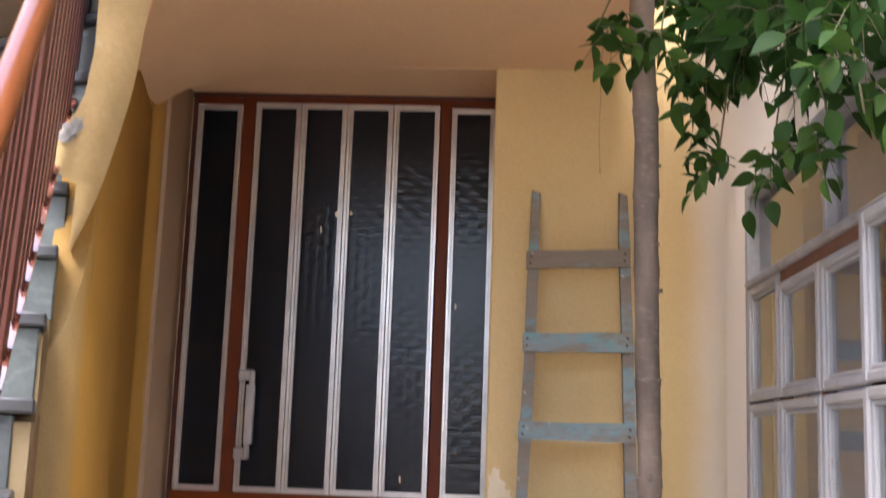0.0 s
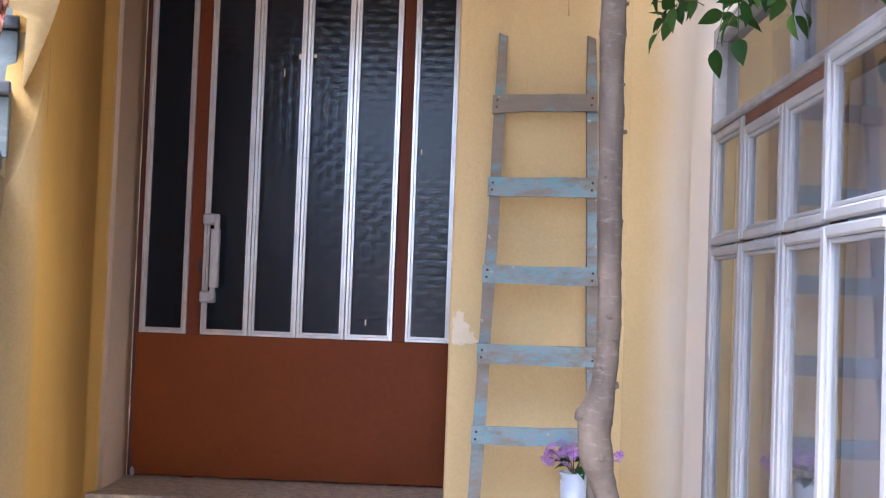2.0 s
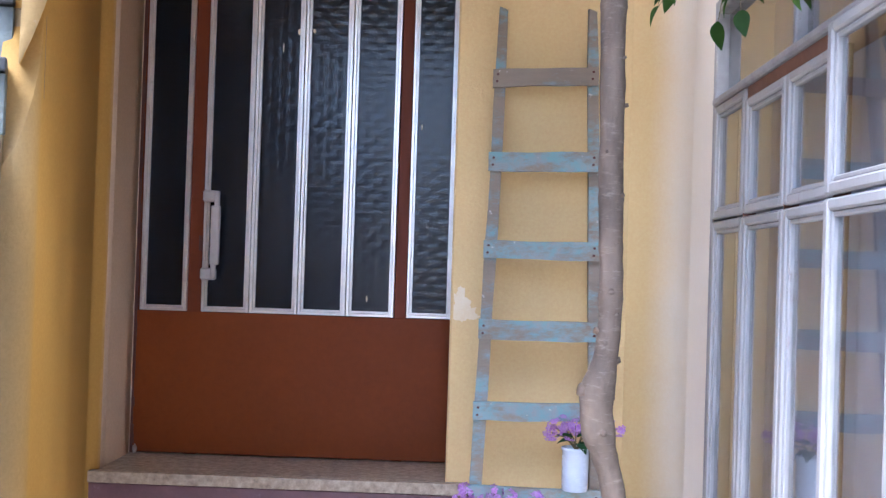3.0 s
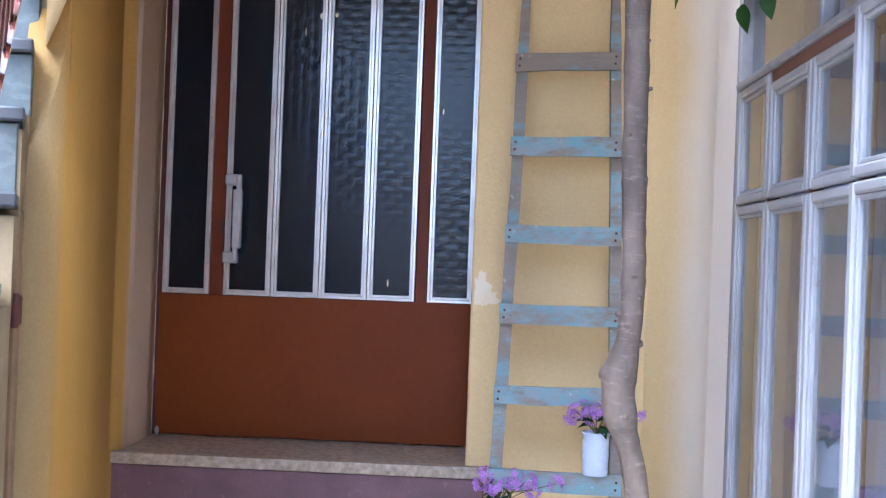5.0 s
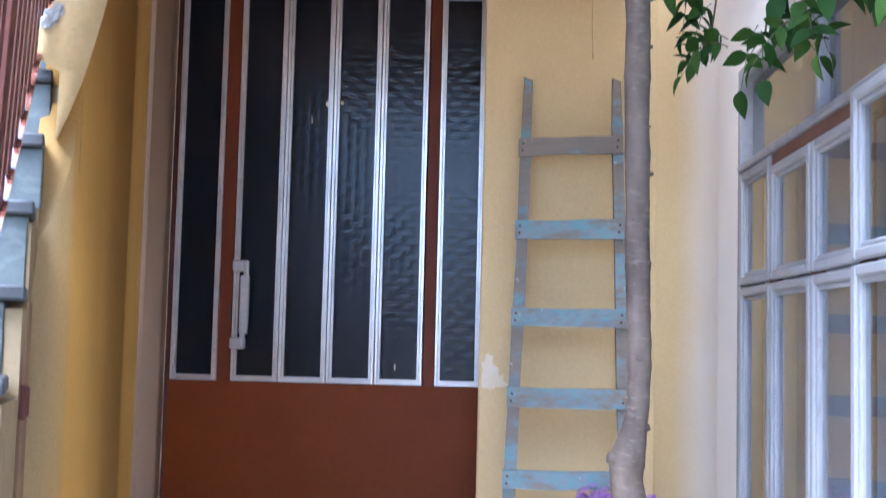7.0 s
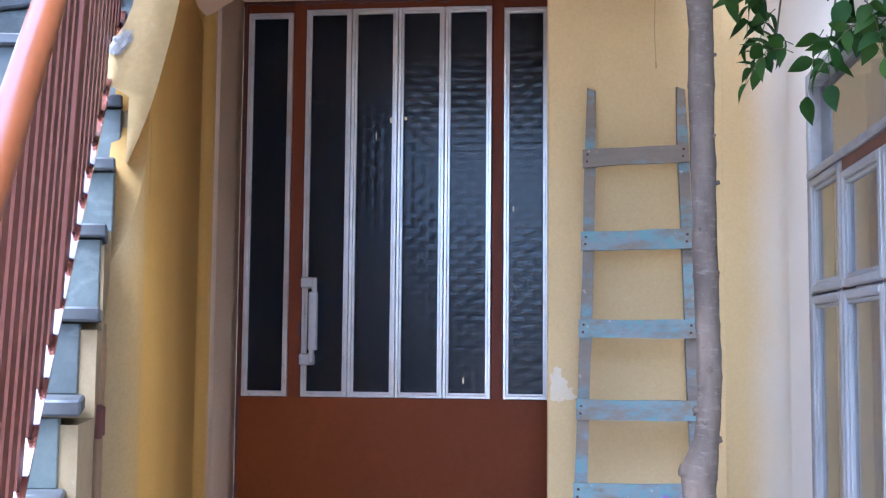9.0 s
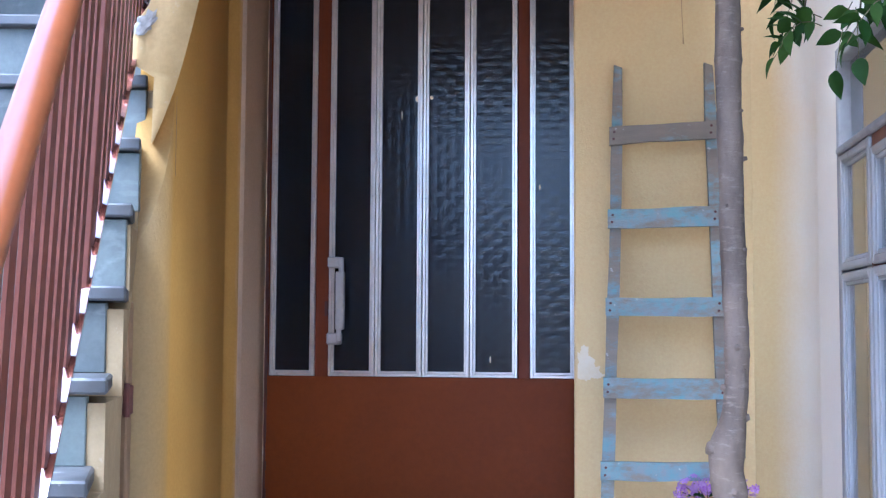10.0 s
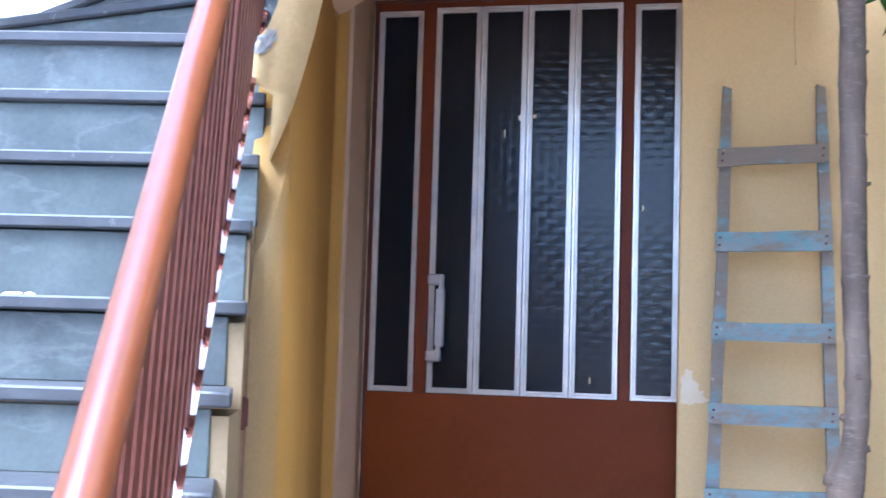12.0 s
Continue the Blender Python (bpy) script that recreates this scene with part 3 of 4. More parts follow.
# chipped filler at the head of the stringer
bm = bmesh.new()
bmesh.ops.create_icosphere(bm, subdivisions=3, radius=1.0)
for v in bm.verts:
    k = 1 + 0.9 * noise.noise(v.co * 1.9) + 0.5 * noise.noise(v.co * 5.5)
    v.co = Vector((-0.415 + v.co.x * k * 0.024 + v.co.z * 0.010, -1.757 + v.co.y * k * 0.005, 1.588 + v.co.z * k * 0.026))
part("filler", bm, GLUE, stair, "chipped white filler")

# ---- stair railing ----
railing = thing("stair_railing", (-0.36, -2.3, 0.6), "brown painted steel stair railing with a glossy round handrail", "railing")


RAIL_TOP = Vector((-0.490, -1.635, 1.608))
RAIL_STEP = Vector((0.0243, -0.0832, -0.080))  # from one baluster down to the next
HAND = Vector((0.040, 0.0, 0.880))


def rail_at(k):
    """The foot of the k-th baluster, counted down from the landing."""
    return RAIL_TOP + RAIL_STEP * k


bm = bmesh.new()
a, b = rail_at(-7) + HAND, rail_at(27) + HAND
tube(bm, [a.lerp(b, i / 8) for i in range(9)], [0.027] * 9, 24)
part("handrail", bm, HANDRAIL, railing, "glossy orange-brown tubular handrail", True)
bm = bmesh.new()
a, b = rail_at(-5), rail_at(27)
w, h = Vector((0.015, 0, 0)), Vector((0, 0, 0.010))
hexa(bm, [a - w - h, a + w - h, b + w - h, b - w - h], [a - w, a + w, b + w, b - w])
part("bottom_rail", bm, RAIL_GLOSS, railing, "glossy brown flat bottom rail")
along = Vector((RAIL_STEP.x, RAIL_STEP.y, 0)).normalized()
across = Vector((-along.y, along.x, 0))
for k in range(-5, 27):
    if k == 9:
        continue
    foot, head = rail_at(k), rail_at(k) + HAND - Vector((0, 0, 0.018))
    u, v = along * 0.021, across * 0.0030
    bm = bmesh.new()
    hexa(bm, [foot - u - v, foot + u - v, foot + u + v, foot - u + v], [head - u - v, head + u - v, head + u + v, head - u + v])
    part("baluster", bm, RAIL_BROWN, railing)
for k in (9, 26.5):
    foot, head = rail_at(k) - Vector((0, 0, 0.02)), rail_at(k) + HAND - Vector((0, 0, 0.012))
    u, v = along * 0.012, across * 0.008
    bm = bmesh.new()
    hexa(bm, [foot - u - v, foot + u - v, foot + u + v, foot - u + v], [head - u - v, head + u - v, head + u + v, head - u + v], 0.002)
    part("post", bm, RAIL_BROWN, railing)

# ---- doorstep ----
step = thing("doorstep", (0.02, -0.2, GROUND), "speckled stone door step on a purple stone riser", "step")
bm = bmesh.new()
box(bm, -0.693, 0.735, -0.412, -0.372, -0.016, 0.027, 0.005, 2)
box(bm, REV_L + 0.002, REV_R - 0.002, -0.372, 0.07, -0.03, 0.027)
part("slab", bm, SILL, step, "worn speckled stone slab")
bm = bmesh.new()
box(bm, -0.685, 0.725, -0.400, -0.372, GROUND, -0.016, 0.004)
part("riser", bm, PURPLE, step, "purple stone riser")

# ---- entrance door ----
door = thing("entrance_door", (0.02, 0.03, 0.03), "brown metal entrance door with tall aluminium-framed textured glass strips", "door")
bm = bmesh.new()
for x0, x1 in ((REV_L + 0.002, -0.590), (-0.402, -0.346), (0.425, 0.473)):
    box(bm, x0, x1, 0.0, 0.05, 0.03, 2.232, 0.003)
box(bm, -0.590, -0.402, 0.0, 0.05, 2.182, 2.232, 0.003)
box(bm, -0.346, 0.425, 0.0, 0.05, 2.192, 2.232, 0.003)
box(bm, 0.473, REV_R - 0.001, 0.0, 0.05, 2.182, 2.232, 0.003)
part("door_frame", bm, DOOR_FRAME, door, "brown painted steel frame bars, darkened for shade")
bm = bmesh.new()
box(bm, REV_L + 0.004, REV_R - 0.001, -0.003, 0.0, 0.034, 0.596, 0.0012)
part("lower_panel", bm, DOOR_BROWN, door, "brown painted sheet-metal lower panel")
# ragged dark paint line round the frame
bm = bmesh.new()
for k in range(40):
    x = REV_L + (REV_R - REV_L) * k / 40
    d = 0.008 + 0.010 * random.random()
    box(bm, x, x + (REV_R - REV_L) / 40, -0.004 - 0.002 * random.random(), 0.0, 2.230 - d, 2.231)
for k in range(60):
    z = 0.03 + 2.2 * k / 60
    box(bm, REV_L, REV_L + 0.012 + 0.007 * random.random(), -0.004, 0.0, z, z + 2.2 / 60)
part("sealing_line", bm, DOOR_EDGE, door, "ragged dark red paint line")


# white sealant down the left jamb and paint crumbs at its foot
bm = bmesh.new()
for k in range(70):
    z = 0.03 + 2.18 * k / 70
    w = 0.0025 + 0.004 * max(0, noise.noise((0.0, 3.0, z * 9)))
    box(bm, REV_L + 0.0006, REV_L + 0.0006 + w, -0.009 - w, -0.0045, z, z + 2.18 / 70)
bmesh.ops.remove_doubles(bm, verts=bm.verts[:], dist=0.0003)
part("sealant", bm, PATCH, door, "pale uneven sealant line")
bm = bmesh.new()
bmesh.ops.create_icosphere(bm, subdivisions=2, radius=1.0)
for v in bm.verts:
    k = 1 + 0.6 * noise.noise(v.co * 2.3)
    v.co = Vector((-0.590 + v.co.x * k * 0.009, -0.010 + v.co.y * k * 0.006, 0.046 + v.co.z * k * 0.019))
part("paint_crumb", bm, GLUE, door, "flaked pale paint")
for cx, cz, w, h in ((0.314, 0.668, 0.0035, 0.013), (0.512, 1.358, 0.003, 0.011), (0.012, 1.725, 0.008, 0.012), (0.072, 1.73, 0.006, 0.009), (-0.05, 1.66, 0.002, 0.018)):
    bm = bmesh.new()
    bmesh.ops.create_icosphere(bm, subdivisions=2, radius=1.0)
    for v in bm.verts:
        k = 1 + 0.5 * noise.noise(v.co * 2.1 + Vector((cx, cz, 0)) * 30)
        v.co = Vector((cx + v.co.x * k * w, 0.004 + v.co.y * 0.002, cz + v.co.z * k * h))
    part("paint_speck", bm, PATCH, door, "dried speck of pale paint")


def glazed_strip(x0, x1, z0, z1):
    bm = bmesh.new()
    f, g = 0.013, 0.009
    for a, c, e, h in ((x0, x0 + f, z0, z1), (x1 - f, x1, z0, z1), (x0 + f, x1 - f, z0, z0 + f), (x0 + f, x1 - f, z1 - f, z1)):
        box(bm, a, c, -0.012, 0.012, e, h, 0.002)
    a0, a1, e0, e1 = x0 + f, x1 - f, z0 + f, z1 - f
    for a, c, e, h in ((a0, a0 + g, e0, e1), (a1 - g, a1, e0, e1), (a0 + g, a1 - g, e0, e0 + g), (a0 + g, a1 - g, e1 - g, e1)):
        box(bm, a, c, -0.005, 0.012, e, h, 0.0015)
    strip = part("glazing_frame", bm, ALU, door, "dull aluminium glazing frame")
    bm = bmesh.new()
    box(bm, a0 + 0.004, a1 - 0.004, 0.004, 0.010, e0 + 0.004, e1 - 0.004)
    part("glass_pane", bm, WEAVE, strip, "dark basket-weave textured glass")


glazed_strip(-0.590, -0.402, 0.598, 2.180)
for k in range(4):
    w = (0.425 + 0.346) / 4
    glazed_strip(-0.346 + w * k + 0.0015, -0.346 + w * (k + 1) - 0.0015, 0.598, 2.190)
glazed_strip(0.473, REV_R - 0.002, 0.598, 2.180)

handle = part("handle", (lambda b: (box(b, -0.302, -0.266, -0.078, -0.056, 0.785, 1.018, 0.004), b)[1])(bmesh.new()), HANDLE, door, "long grey metal pull handle")
bm = bmesh.new()
box(bm, -0.338, -0.285, -0.066, -0.010, 1.034, 1.078, 0.006)
box(bm, -0.290, -0.270, -0.076, -0.058, 1.010, 1.076, 0.004)
part("upper_bracket", bm, HANDLE, handle)
bm = bmesh.new()
box(bm, -0.340, -0.285, -0.066, -0.010, 0.725, 0.772, 0.006)
box(bm, -0.298, -0.278, -0.076, -0.058, 0.735, 0.795, 0.004)
part("lower_bracket", bm, HANDLE, handle)
bm = bmesh.new()
box(bm, -0.362, -0.348, -0.004, 0.001, 0.84, 0.90, 0.001)
part("lock", bm, DOOR_EDGE, door, "dark lock plate")

# ---- window ----
window = thing("window_1", (WIN_X, -2.1, W_Z0), "old grey-white wooden window with narrow casements and upper lights", "window", kind="structure")
TR0, TR1, MEET = 1.331, 1.356, 0.974
COLS = [-0.940, -1.342, -1.760, -2.138, -2.55, -2.95, -3.31]
FX0, FX1 = WIN_X + 0.012, WIN_X + 0.075
bm = bmesh.new()
box(bm, FX0 - 0.016, FX1, -0.935, W_Y0, W_Z0, W_Z1, 0.004)
box(bm, FX0 - 0.016, FX1, W_Y1, -3.31, W_Z0, W_Z1, 0.004)
box(bm, FX0 - 0.016, FX1, -3.31, -0.935, W_Z1 - 0.045, W_Z1, 0.004)
box(bm, FX0 - 0.016, FX1, -3.31, -0.935, W_Z0, W_Z0 + 0.05, 0.004)
box(bm, FX0 - 0.026, FX1, -3.31, -0.935, TR0, TR1, 0.006)
for y in (-1.772, -2.62):
    box(bm, FX0 - 0.006, FX0 + 0.040, y - 0.013, y + 0.013, TR1, W_Z1 - 0.045, 0.004)
part("window_frame", bm, FRAME_PAINT, window, "weathered grey window frame")
bm = bmesh.new()
box(bm, FX0 - 0.012, FX1 - 0.005, -3.31, -1.345, TR0 - 0.034, TR0 - 0.001, 0.001)
part("bare_rail", bm, BARE_WOOD, window, "bare reddish-brown wooden rail")
for y0, y1 in ((-0.935, -1.759), (-1.785, -2.607), (-2.633, -3.31)):
    bm = bmesh.new()
    box(bm, FX0 + 0.022, FX0 + 0.026, y1 - 0.003, y0 + 0.003, TR1 - 0.004, W_Z1 - 0.040)
    part("pane", bm, WINDOW_GLASS, window)


def sash(y0, y1, z0, z1, deep=0.0):
    """One small casement light between y0 (far) and y1 (near)."""
    bm = bmesh.new()
    g, f = 0.003, 0.032
    x0, x1 = FX0 - 0.020 + deep, FX0 + 0.006 + deep
    for a, c, e, h in ((y0 - g - f, y0 - g, z0, z1), (y1 + g, y1 + g + f, z0, z1), (y1 + g + f, y0 - g - f, z0, z0 + f * 0.8), (y1 + g + f, y0 - g - f, z1 - f * 0.8, z1)):
        box(bm, x0, x1, a, c, e, h, 0.005)
    b0, b1, e0, e1 = y1 + g + f, y0 - g - f, z0 + f * 0.8, z1 - f * 0.8
    k = 0.012
    for a, c, e, h in ((b1 - k, b1, e0, e1), (b0, b0 + k, e0, e1), (b0 + k, b1 - k, e0, e0 + k), (b0 + k, b1 - k, e1 - k, e1)):
        box(bm, x0 + 0.008, x1 + 0.006, a, c, e, h, 0.003)
    s = part("sash", bm, WINDOW_PAINT, window)
    bm = bmesh.new()
    box(bm, x0 + 0.018, x0 + 0.022, b0 - 0.001, b1 + 0.001, e0 - 0.001, e1 + 0.001)
    part("pane", bm, WINDOW_GLASS, s)


for i, (a, b) in enumerate(zip(COLS, COLS[1:])):
    outer = i >= 3
    sash(a, b, MEET + 0.004, TR0 - 0.002 if i == 0 else TR0 + 0.004 if outer else TR0 - 0.036, -0.018 if outer else 0.0)
    sash(a, b, W_Z0 + 0.052, MEET - 0.004, -0.018 if outer else 0.0)
for y in COLS[1:-1]:
    bm = bmesh.new()
    box(bm, FX0 - 0.016, FX0 + 0.020, y - 0.0025, y + 0.0025, W_Z0 + 0.052, TR0 - 0.036)
    part("bare_edge", bm, BARE_WOOD, window, "bare brown wood between the sashes")
bm = bmesh.new()
box(bm, WIN_X - 0.05, FX1, W_Y1, W_Y0, W_Z0 - 0.03, W_Z0, 0.004)
part("window_sill", bm, WINDOW_PAINT, window)

curtain = thing("curtain", (1.64, -2.9, W_Z0), "grey-lilac curtain hanging in folds behind the window", "curtain")
bm = bmesh.new()
rows = []
for i in range(90):
    y = -0.92 - 2.6 * i / 89
    x = 1.66 + 0.022 * math.sin(i * 0.75) + 0.008 * math.sin(i * 1.9)
    rows.append((bm.verts.new((x, y, W_Z0)), bm.verts.new((x, y, W_Z1))))
for a, b in zip(rows, rows[1:]):
    bm.faces.new((a[0], b[0], b[1], a[1]))
part("cloth", bm, CURTAIN, curtain, smooth=True)

# ---- ladder ----
ladder = thing("ladder", (0.97, -0.7, GROUND), "weathered wooden ladder with flaked blue paint leaning on the wall", "ladder")


def lean(z):
    return -0.415 - (1.73 - z) * 0.125


def rail_x(side, z):
    s = (1.74 - z) / 1.74
    return 0.815 + 0.006 * math.sin(3.0 * s) - 0.055 * s if side < 0 else 1.134 + 0.038 * s


for side in (-1, 1):
    bm = bmesh.new()
    pts = [1.735 - i * (1.735 - GROUND) / 14 for i in range(15)]
    rings = []
    for i, z in enumerate(pts):
        x, y = rail_x(side, z) + 0.004 * noise.noise((side * 3.1, z * 2.2, 0)), lean(z)
        w = 0.019 + 0.003 * noise.noise((side, z * 4, 5)) + 0.004 * (1.7 - z) / 2.4
        if i == 0:
            w *= 0.8
        d = 0.020
        rings.append([bm.verts.new((x + sx * w, y + sy * d, z - (0 if i else 0.006 * (sx + 1)))) for sx, sy in ((-1, -1), (1, -1), (1, 1), (-1, 1))])
        if i == 0:
            for v in rings[0]:
                v.co.z += 0.012
    for a, b in zip(rings, rings[1:]):
        for k in range(4):
            bm.faces.new((a[k], a[(k + 1) % 4], b[(k + 1) % 4], b[k]))
    bm.faces.new(rings[0]), bm.faces.new(rings[-1][::-1])
    es = [e for e in bm.edges if abs(e.verts[0].co.z - e.verts[1].co.z) > 0.05]
    bmesh.ops.bevel(bm, geom=es, offset=0.005, segments=2, affect='EDGES', profile=0.5)
    part("rail", bm, WOOD_RAIL, ladder)
for k, z in enumerate((1.488, 1.185, 0.872, 0.596, 0.322, 0.037, -0.27, -0.58)):
    bm = bmesh.new()
    y = lean(z) - 0.021
    xl, xr = rail_x(-1, z) - 0.026, rail_x(1, z) + 0.017
    n, h = 8, 0.031 + 0.003 * (k % 2)
    tilt = (0.017, 0.009, 0.0, 0.002, 0.006, -0.008, 0, 0)[k]
    rings = []
    for i in range(n + 1):
        s = i / n
        x = xl + (xr - xl) * s
        up = 0.004 * noise.noise((x * 6, k * 1.7, 0)) + tilt * (s - 0.5)
        hh = h * (1 + 0.10 * noise.noise((x * 8, k * 2.3, 4)))
        rings.append([bm.verts.new((x, y + a, z + up + c * hh)) for a, c in ((-0.024, -1), (0, -1), (0, 1), (-0.024, 1))])
    for a, b in zip(rings, rings[1:]):
        for j in range(4):
            bm.faces.new((a[j], a[(j + 1) % 4], b[(j + 1) % 4], b[j]))
    bm.faces.new(rings[0]), bm.faces.new(rings[-1][::-1])
    rung = part("rung", bm, WOOD_GREY if k == 0 else WOOD_BLUE, ladder, "grey bare rung board" if k == 0 else "blue-flaked rung board")
    for x in (xl + 0.016, xr - 0.02):
        for dz in (-0.012, 0.013):
            bm = bmesh.new()
            tube(bm, [(x + 0.004 * dz * 100 * 0.3, y - 0.0265, z + dz + tilt * (0.5 if x > 1 else -0.5)), (x, y - 0.02, z + dz + tilt * (0.5 if x > 1 else -0.5))], [0.0045, 0.0045], 8)
            part("nail", bm, RUST, rung, "rusty nail head")


# ---- flower pots on the ladder ----
def petals_mesh():
    bm = bmesh.new()
    for k in range(5):
        a = 2 * math.pi * k / 5
        c = [bm.verts.new((r * math.cos(a + o), r * math.sin(a + o), h)) for r, o, h in ((0.001, 0, 0), (0.007, -0.5, 0.002), (0.0115, -0.25, 0.001), (0.0115, 0.25, 0.001), (0.007, 0.5, 0.002))]
        bm.faces.new(c)
    return finish("floret", bm, PETAL)


FLORET = petals_mesh()


def leaf_mesh(name, length, width, fold, droop, mat):
    bm = bmesh.new()
    n = 6
    left, mid, right = [], [], []
    for i in range(n + 1):
        s = i / n
        w = width * 0.5 * (math.sin(math.pi * min(1, s * 0.98 + 0.02) ** 0.72)) + 0.0004
        z = -droop * s * s
        mid.append(bm.verts.new((s * length, 0, z)))
        left.append(bm.verts.new((s * length, w, z + fold * w)))
        right.append(bm.verts.new((s * length, -w, z + fold * w)))
    for i in range(n):
        bm.faces.new((mid[i], mid[i + 1], left[i + 1], left[i]))
        bm.faces.new((mid[i], right[i], right[i + 1], mid[i + 1]))
    return finish(name, bm, mat, True)


POT_LEAF = leaf_mesh("pot_leaf", 0.06, 0.036, 0.3, 0.02, LEAF_DARK)


def flower_pot(at, seed, r=0.045, h=0.145):
    rnd = random.Random(seed)
    x, y, z = at
    pot = thing("flower_pot", at, "small white glazed pot with purple flowers on the ladder", "flower pot", "flower pots on the ladder")
    bm = bmesh.new()
    prof = [(r * 0.92, 0), (r * 0.97, 0.004), (r, h * 0.5), (r * 1.0, h * 0.93), (r * 1.08, h * 0.95), (r * 1.08, h), (r * 0.9, h), (r * 0.88, h * 0.9)]
    rings = [[bm.verts.new((x + q * math.cos(2 * math.pi * k / 24), y + q * math.sin(2 * math.pi * k / 24), z + e)) for k in range(24)] for q, e in prof]
    for a, b in zip(rings, rings[1:]):
        for k in range(24):
            bm.faces.new((a[k], a[(k + 1) % 24], b[(k + 1) % 24], b[k]))
    bm.faces.new(rings[0][::-1]), bm.faces.new(rings[-1])
    part("vessel", bm, POT_WHITE, pot, "white glazed vessel", True)
    bm = bmesh.new()
    heads = []
    for k in range(11):
        tip = Vector((x + rnd.uniform(-0.085, 0.18), y + rnd.uniform(-0.03, 0.03), z + h + rnd.uniform(0.03, 0.085)))
        heads.append(tip)
        tube(bm, [(x, y, z + h - 0.01), (x * 0.6 + tip.x * 0.4, y * 0.6 + tip.y * 0.4, z + h + 0.03), tip], [0.002, 0.002, 0.0015], 5)
    part("stems", bm, STEM, pot)
    for c in heads:
        for _ in range(16):
            v = Vector((rnd.gauss(0, 1), rnd.gauss(0, 1), rnd.gauss(0, 1))).normalized() * 0.026
            ob = new("floret", FLORET)
            ob.parent = pot
            ob.matrix_local = Matrix.Translation(c + v - Vector(at)) @ v.to_track_quat('Z', 'Y').to_matrix().to_4x4() @ pose(0, 0, 0, rnd.uniform(-25, 25), rnd.uniform(-25, 25), rnd.uniform(0, 90))
    for k in range(9):
        a = rnd.uniform(0, 360)
        ob = new("leaf", POT_LEAF)
        ob.parent = pot
        ob.matrix_local = pose(0.01 * math.cos(radians(a)), 0.01 * math.sin(radians(a)), h + rnd.uniform(0.0, 0.04), rnd.uniform(-30, 30), rnd.uniform(-20, 30), a)
    return pot


flower_pot((1.098, lean(0.06) - 0.034, 0.067), 3)
flower_pot((0.785, lean(-0.25) - 0.034, -0.238), 8, h=0.215)

# ---- climbing plant ----
vine = thing("climbing_plant", (1.135, -1.64, GROUND), "climbing plant with a bare grey trunk and hanging green leaves", "climbing plant")
TRUNK = smooth_path([(1.135, -1.64, GROUND), (1.130, -1.64, -0.35), (1.126, -1.65, 0.0), (1.110, -1.65, 0.20), (1.095, -1.65, 0.287), (1.079, -1.65, 0.343), (1.062, -1.65, 0.40), (1.053, -1.65, 0.455), (1.055, -1.65, 0.505), (1.070, -1.65, 0.57), (1.080, -1.65, 0.66), (1.082, -1.65, 0.75), (1.078, -1.65, 0.90), (1.074, -1.65, 1.08), (1.072, -1.65, 1.25), (1.068, -1.65, 1.42), (1.070, -1.65, 1.60), (1.062, -1.65, 1.80), (1.055, -1.65, 2.0), (1.09, -1.65, 2.25), (1.2, -1.62, 2.6), (1.30, -1.55, 2.9)], 10)
rad = []
for p in TRUNK:
    swell = 0.0135 * math.exp(-((p.z - 0.49) / 0.075) ** 2) + 0.008 * math.exp(-((p.z - 0.40) / 0.04) ** 2)
    ring = sum(0.0028 * math.exp(-((p.z - z) / 0.012) ** 2) for z in (0.34, 0.74, 0.862, 0.99, 1.275, 1.47, 1.70))
    rad.append(0.0300 + 0.0022 * max(0, p.z - 0.8) + swell + ring + 0.0016 * noise.noise((0, 0, p.z * 9)) + 0.0012 * noise.noise((3, 0, p.z * 27)))
bm = bmesh.new()
tube(bm, TRUNK, rad, 24, 0.10)


def knot(z, angle, size, out, flat=0.8):
    """A stub of a cut shoot that stands out of the trunk."""
    i = min(range(len(TRUNK)), key=lambda j: abs(TRUNK[j].z - z))
    way = Vector((math.cos(radians(angle)), math.sin(radians(angle)), 0.25)).normalized()
    c = TRUNK[i] + way * rad[i] * 0.80
    tube(bm, [c, c + way * out * 0.5, c + way * out], [size * 1.5, size, size * flat], 9, 0.3)


for z, angle, size, out in ((1.215, 0, 0.006, 0.016), (0.655, 185, 0.010, 0.014), (0.575, -5, 0.010, 0.014), (0.40, -80, 0.011, 0.013), (0.75, -95, 0.008, 0.011), (0.99, -40, 0.006, 0.012), (0.86, -70, 0.005, 0.009),
                            (0.50, 190, 0.018, 0.014), (0.49, -10, 0.014, 0.010), (1.10, -120, 0.005, 0.010), (1.33, -30, 0.005, 0.012), (0.69, -60, 0.006, 0.010), (0.62, -110, 0.008, 0.010), (1.55, 5, 0.006, 0.013), (1.66, -150, 0.006, 0.012)):
    knot(z, angle, size, out)
part("trunk", bm, BARK, vine, "smooth grey-brown trunk with cut stubs and a swollen kink", True)

LEAVES = [leaf_mesh("leaflet", 0.068, 0.039, 0.25, 0.014, LEAF), leaf_mesh("leaflet_narrow", 0.064, 0.032, 0.35, 0.020, LEAF), leaf_mesh("leaflet_broad", 0.076, 0.045, 0.2, 0.022, LEAF)]
lr = random.Random(11)


MASS = bmesh.new()


def add_leaf(mesh_data, m):
    """Adds one leaf to the joined foliage."""
    vs = [MASS.verts.new(m @ v.co) for v in mesh_data.vertices]
    for p in mesh_data.polygons:
        f = MASS.faces.new([vs[i] for i in p.vertices])
        f.smooth = True


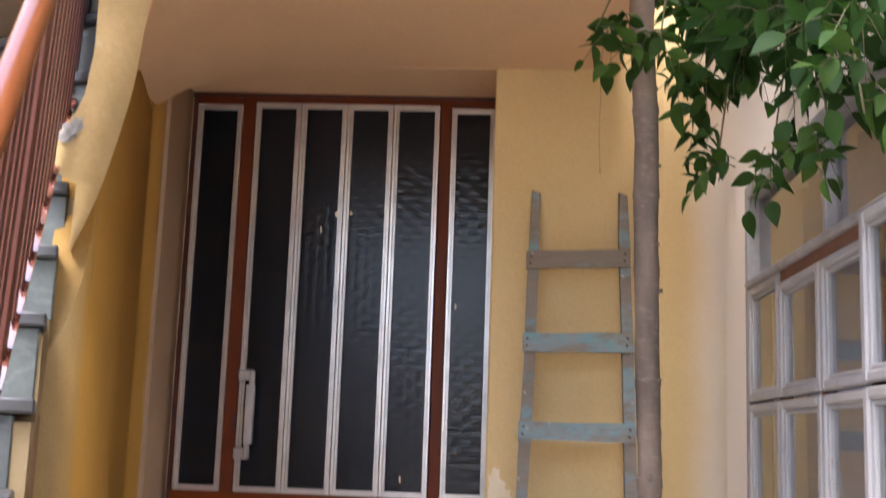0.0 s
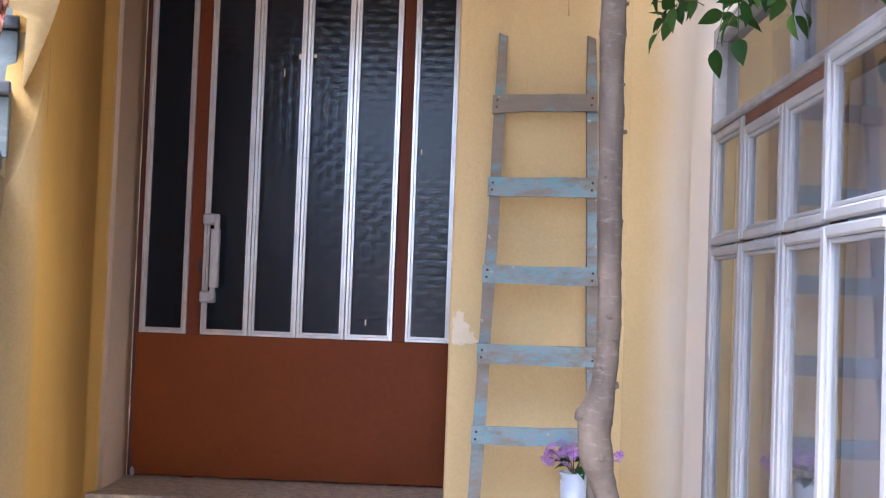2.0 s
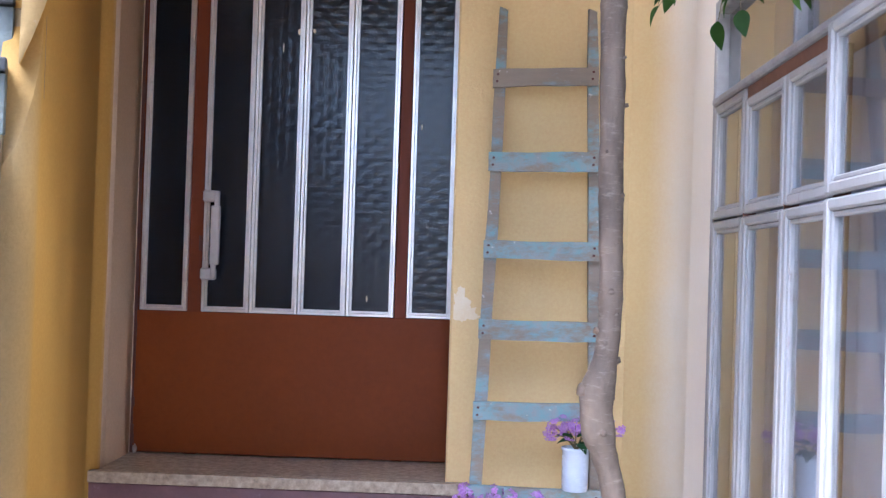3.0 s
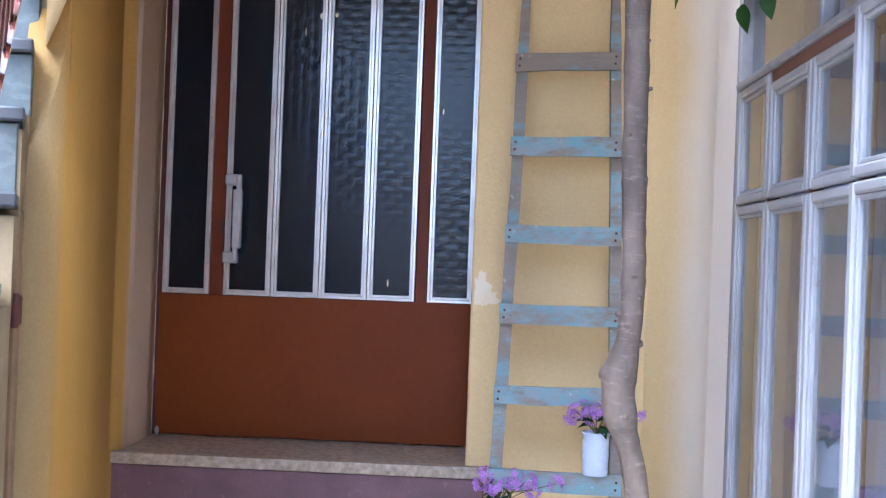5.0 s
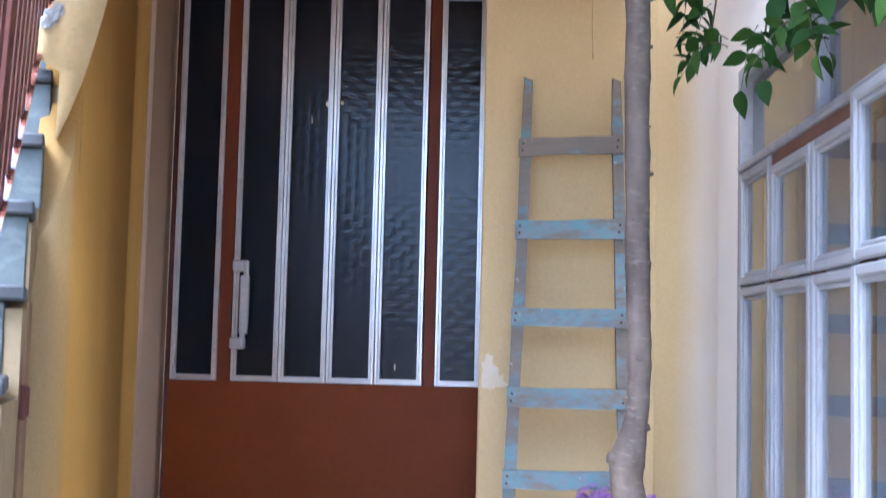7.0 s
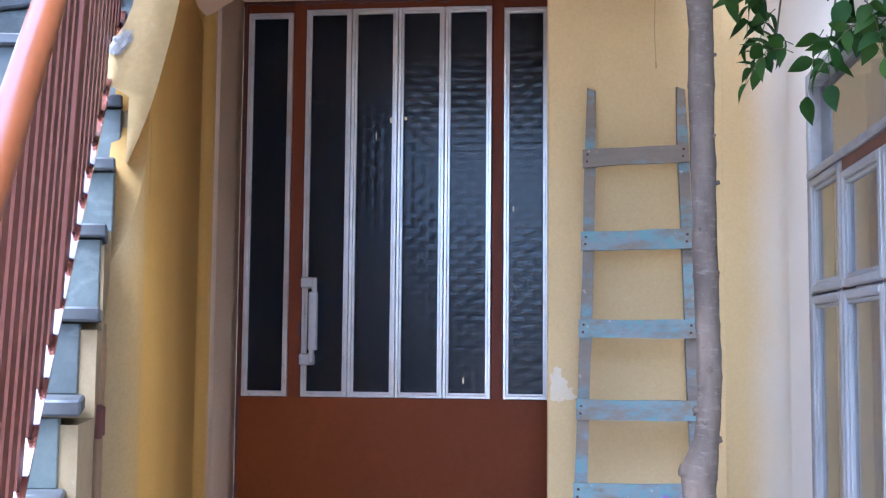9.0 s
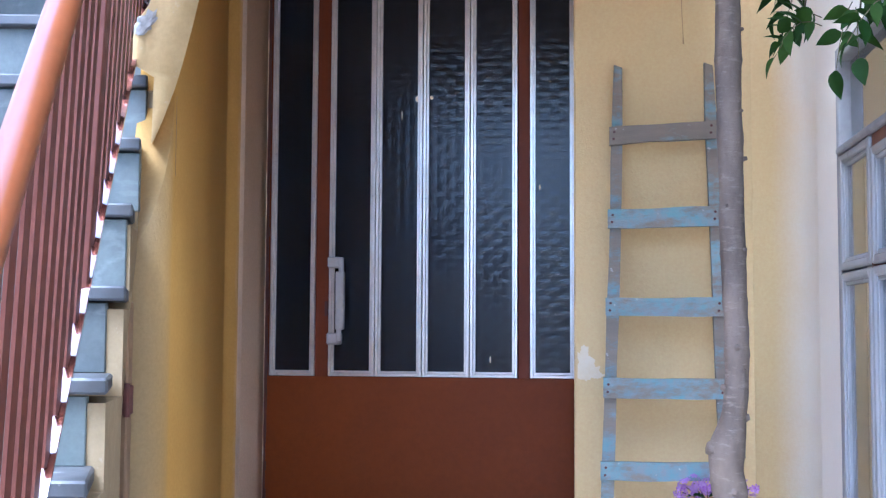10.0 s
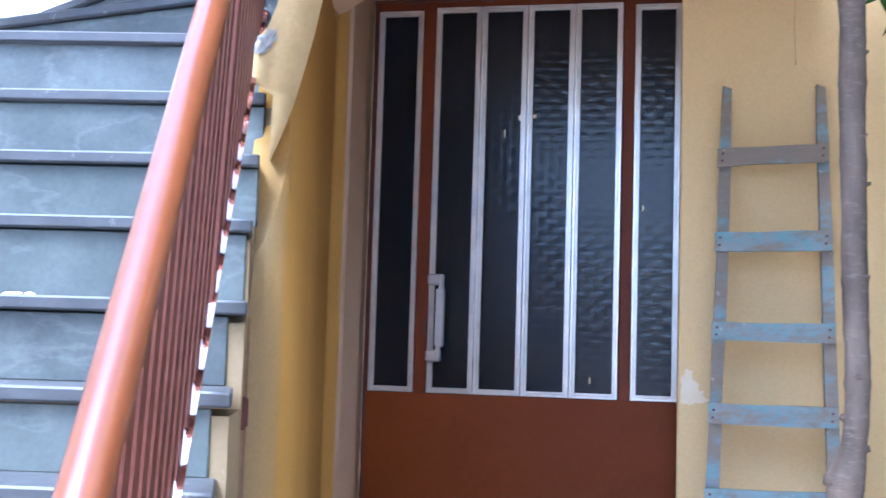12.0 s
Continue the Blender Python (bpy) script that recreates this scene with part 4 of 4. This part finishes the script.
def sprig(root, tip, leaflets, size, joined=False):
    """A pinnate leaf: a thin stalk with leaflets in pairs and one at its end."""
    root, tip = Vector(root), Vector(tip)
    pts = [root.lerp(tip, s) + Vector((0, 0, 0.03 * math.sin(math.pi * s))) for s in (0, 0.25, 0.5, 0.75, 1)]
    bm = bmesh.new()
    tube(bm, pts, [0.0014, 0.0013, 0.0012, 0.001, 0.0008], 5)
    part("stalk", bm, STEM, vine)
    d = (tip - root).normalized()
    for k in range(leaflets):
        s = 0.25 + 0.75 * (k // 2) / max(1, leaflets // 2)
        p = root.lerp(tip, min(1, s)) + Vector((0, 0, 0.03 * math.sin(math.pi * min(1, s))))
        side = 1 if k % 2 else -1
        if k == leaflets - 1:
            way = d
        else:
            way = (d * 0.55 + d.cross(Vector((0, 1, 0.2))).normalized() * side).normalized()
        way = (way + Vector((lr.uniform(-0.25, 0.25), lr.uniform(-0.35, 0.2), lr.uniform(-0.4, 0.2)))).normalized()
        data = lr.choice(LEAVES)
        m = way.to_track_quat('X', 'Z').to_matrix().to_4x4() @ pose(0, 0, 0, lr.uniform(15, 60) * lr.choice((-1, 1)), 0, 0)
        sc = size * lr.uniform(0.75, 1.2)
        if joined:
            add_leaf(data, Matrix.Translation(p) @ m @ Matrix.Scale(sc, 4))
            continue
        ob = new("leaf", data)
        ob.parent = vine
        ob.matrix_local = Matrix.Translation(p - vine.location) @ m @ Matrix.Scale(sc, 4)


# clusters: middle, spread, count, leaf size
CLUSTERS = [((1.085, -1.78, 1.83), (0.05, 0.04, 0.05), 5, 1.0, False), ((0.965, -1.70, 1.93), (0.05, 0.06, 0.05), 4, 0.78, False), ((1.27, -1.7, 1.55), (0.03, 0.05, 0.02), 3, 0.85, False), ((1.31, -2.0, 1.52), (0.04, 0.05, 0.03), 3, 0.8, False),
            ((1.34, -2.2, 1.50), (0.03, 0.05, 0.03), 3, 0.75, False), ((1.35, -2.6, 1.48), (0.04, 0.06, 0.05), 4, 0.75, False), ((1.26, -1.70, 1.74), (0.06, 0.10, 0.06), 6, 0.95, False),
            # The cluster at z 2.52 is unseen, added overhead to shade the walls
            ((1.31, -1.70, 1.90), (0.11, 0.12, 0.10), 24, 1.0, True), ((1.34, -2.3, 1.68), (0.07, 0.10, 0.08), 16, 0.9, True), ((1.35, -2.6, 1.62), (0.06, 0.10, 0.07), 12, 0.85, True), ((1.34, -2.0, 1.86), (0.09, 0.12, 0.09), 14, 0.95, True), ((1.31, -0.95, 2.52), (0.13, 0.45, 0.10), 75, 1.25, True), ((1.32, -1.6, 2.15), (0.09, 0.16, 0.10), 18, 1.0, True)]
for (cx, cy, cz), (sx, sy, sz), n, size, joined in CLUSTERS:
    for _ in range(n):
        root = Vector((cx + lr.uniform(-sx, sx), cy + lr.uniform(-sy, sy), cz + lr.uniform(-sz, sz)))
        tip = root + Vector((lr.uniform(-0.16, 0.10), lr.uniform(-0.08, 0.08), lr.uniform(-0.15, 0.0))).normalized() * lr.uniform(0.10, 0.17)
        tip.x = min(tip.x, 1.42)
        sprig(root, tip, lr.choice((5, 7, 7)), size, joined)
tagged(part("foliage", MASS, LEAF_MASS, vine, "dense mass of dark green leaves, some added unseen overhead for shade"), kind="stuff")
# thin runners that carry the leaves, one to the added overhead cluster
for pts in ([(1.2, -1.62, 2.6), (1.32, -1.62, 2.3), (1.33, -1.6, 2.02), (1.27, -1.7, 1.75), (1.24, -1.7, 1.53)], [(1.2, -1.62, 2.6), (1.36, -1.62, 2.35), (1.40, -1.6, 2.1), (1.36, -2.0, 1.9), (1.31, -2.0, 1.49)],
            [(1.2, -1.62, 2.6), (1.3, -1.3, 2.68), (1.32, -0.9, 2.62), (1.3, -0.55, 2.55)], [(1.12, -1.65, 2.25), (1.13, -1.72, 2.1), (1.10, -1.77, 1.95), (1.08, -1.78, 1.78)], [(1.13, -1.72, 2.1), (1.02, -1.70, 2.08), (0.93, -1.70, 1.90)], [(1.40, -1.6, 2.1), (1.40, -2.3, 1.88), (1.34, -2.5, 1.62), (1.33, -2.6, 1.42)]):
    bm = bmesh.new()
    q = smooth_path(pts, 5)
    tube(bm, q, [0.004 - 0.002 * i / len(q) for i in range(len(q))], 6)
    part("runner", bm, STEM, vine, smooth=True)
bm = bmesh.new()
q = smooth_path([(1.036, -0.5, 2.235), (1.042, -0.5, 2.1), (1.038, -0.5, 1.95), (1.043, -0.5, 1.80)], 5)
tube(bm, q, [0.0016] * (len(q) - 1) + [0.003], 5)
mesh("hanging_stem", bm, CORD, "thin dry stem hanging from the soffit", "dry stem")
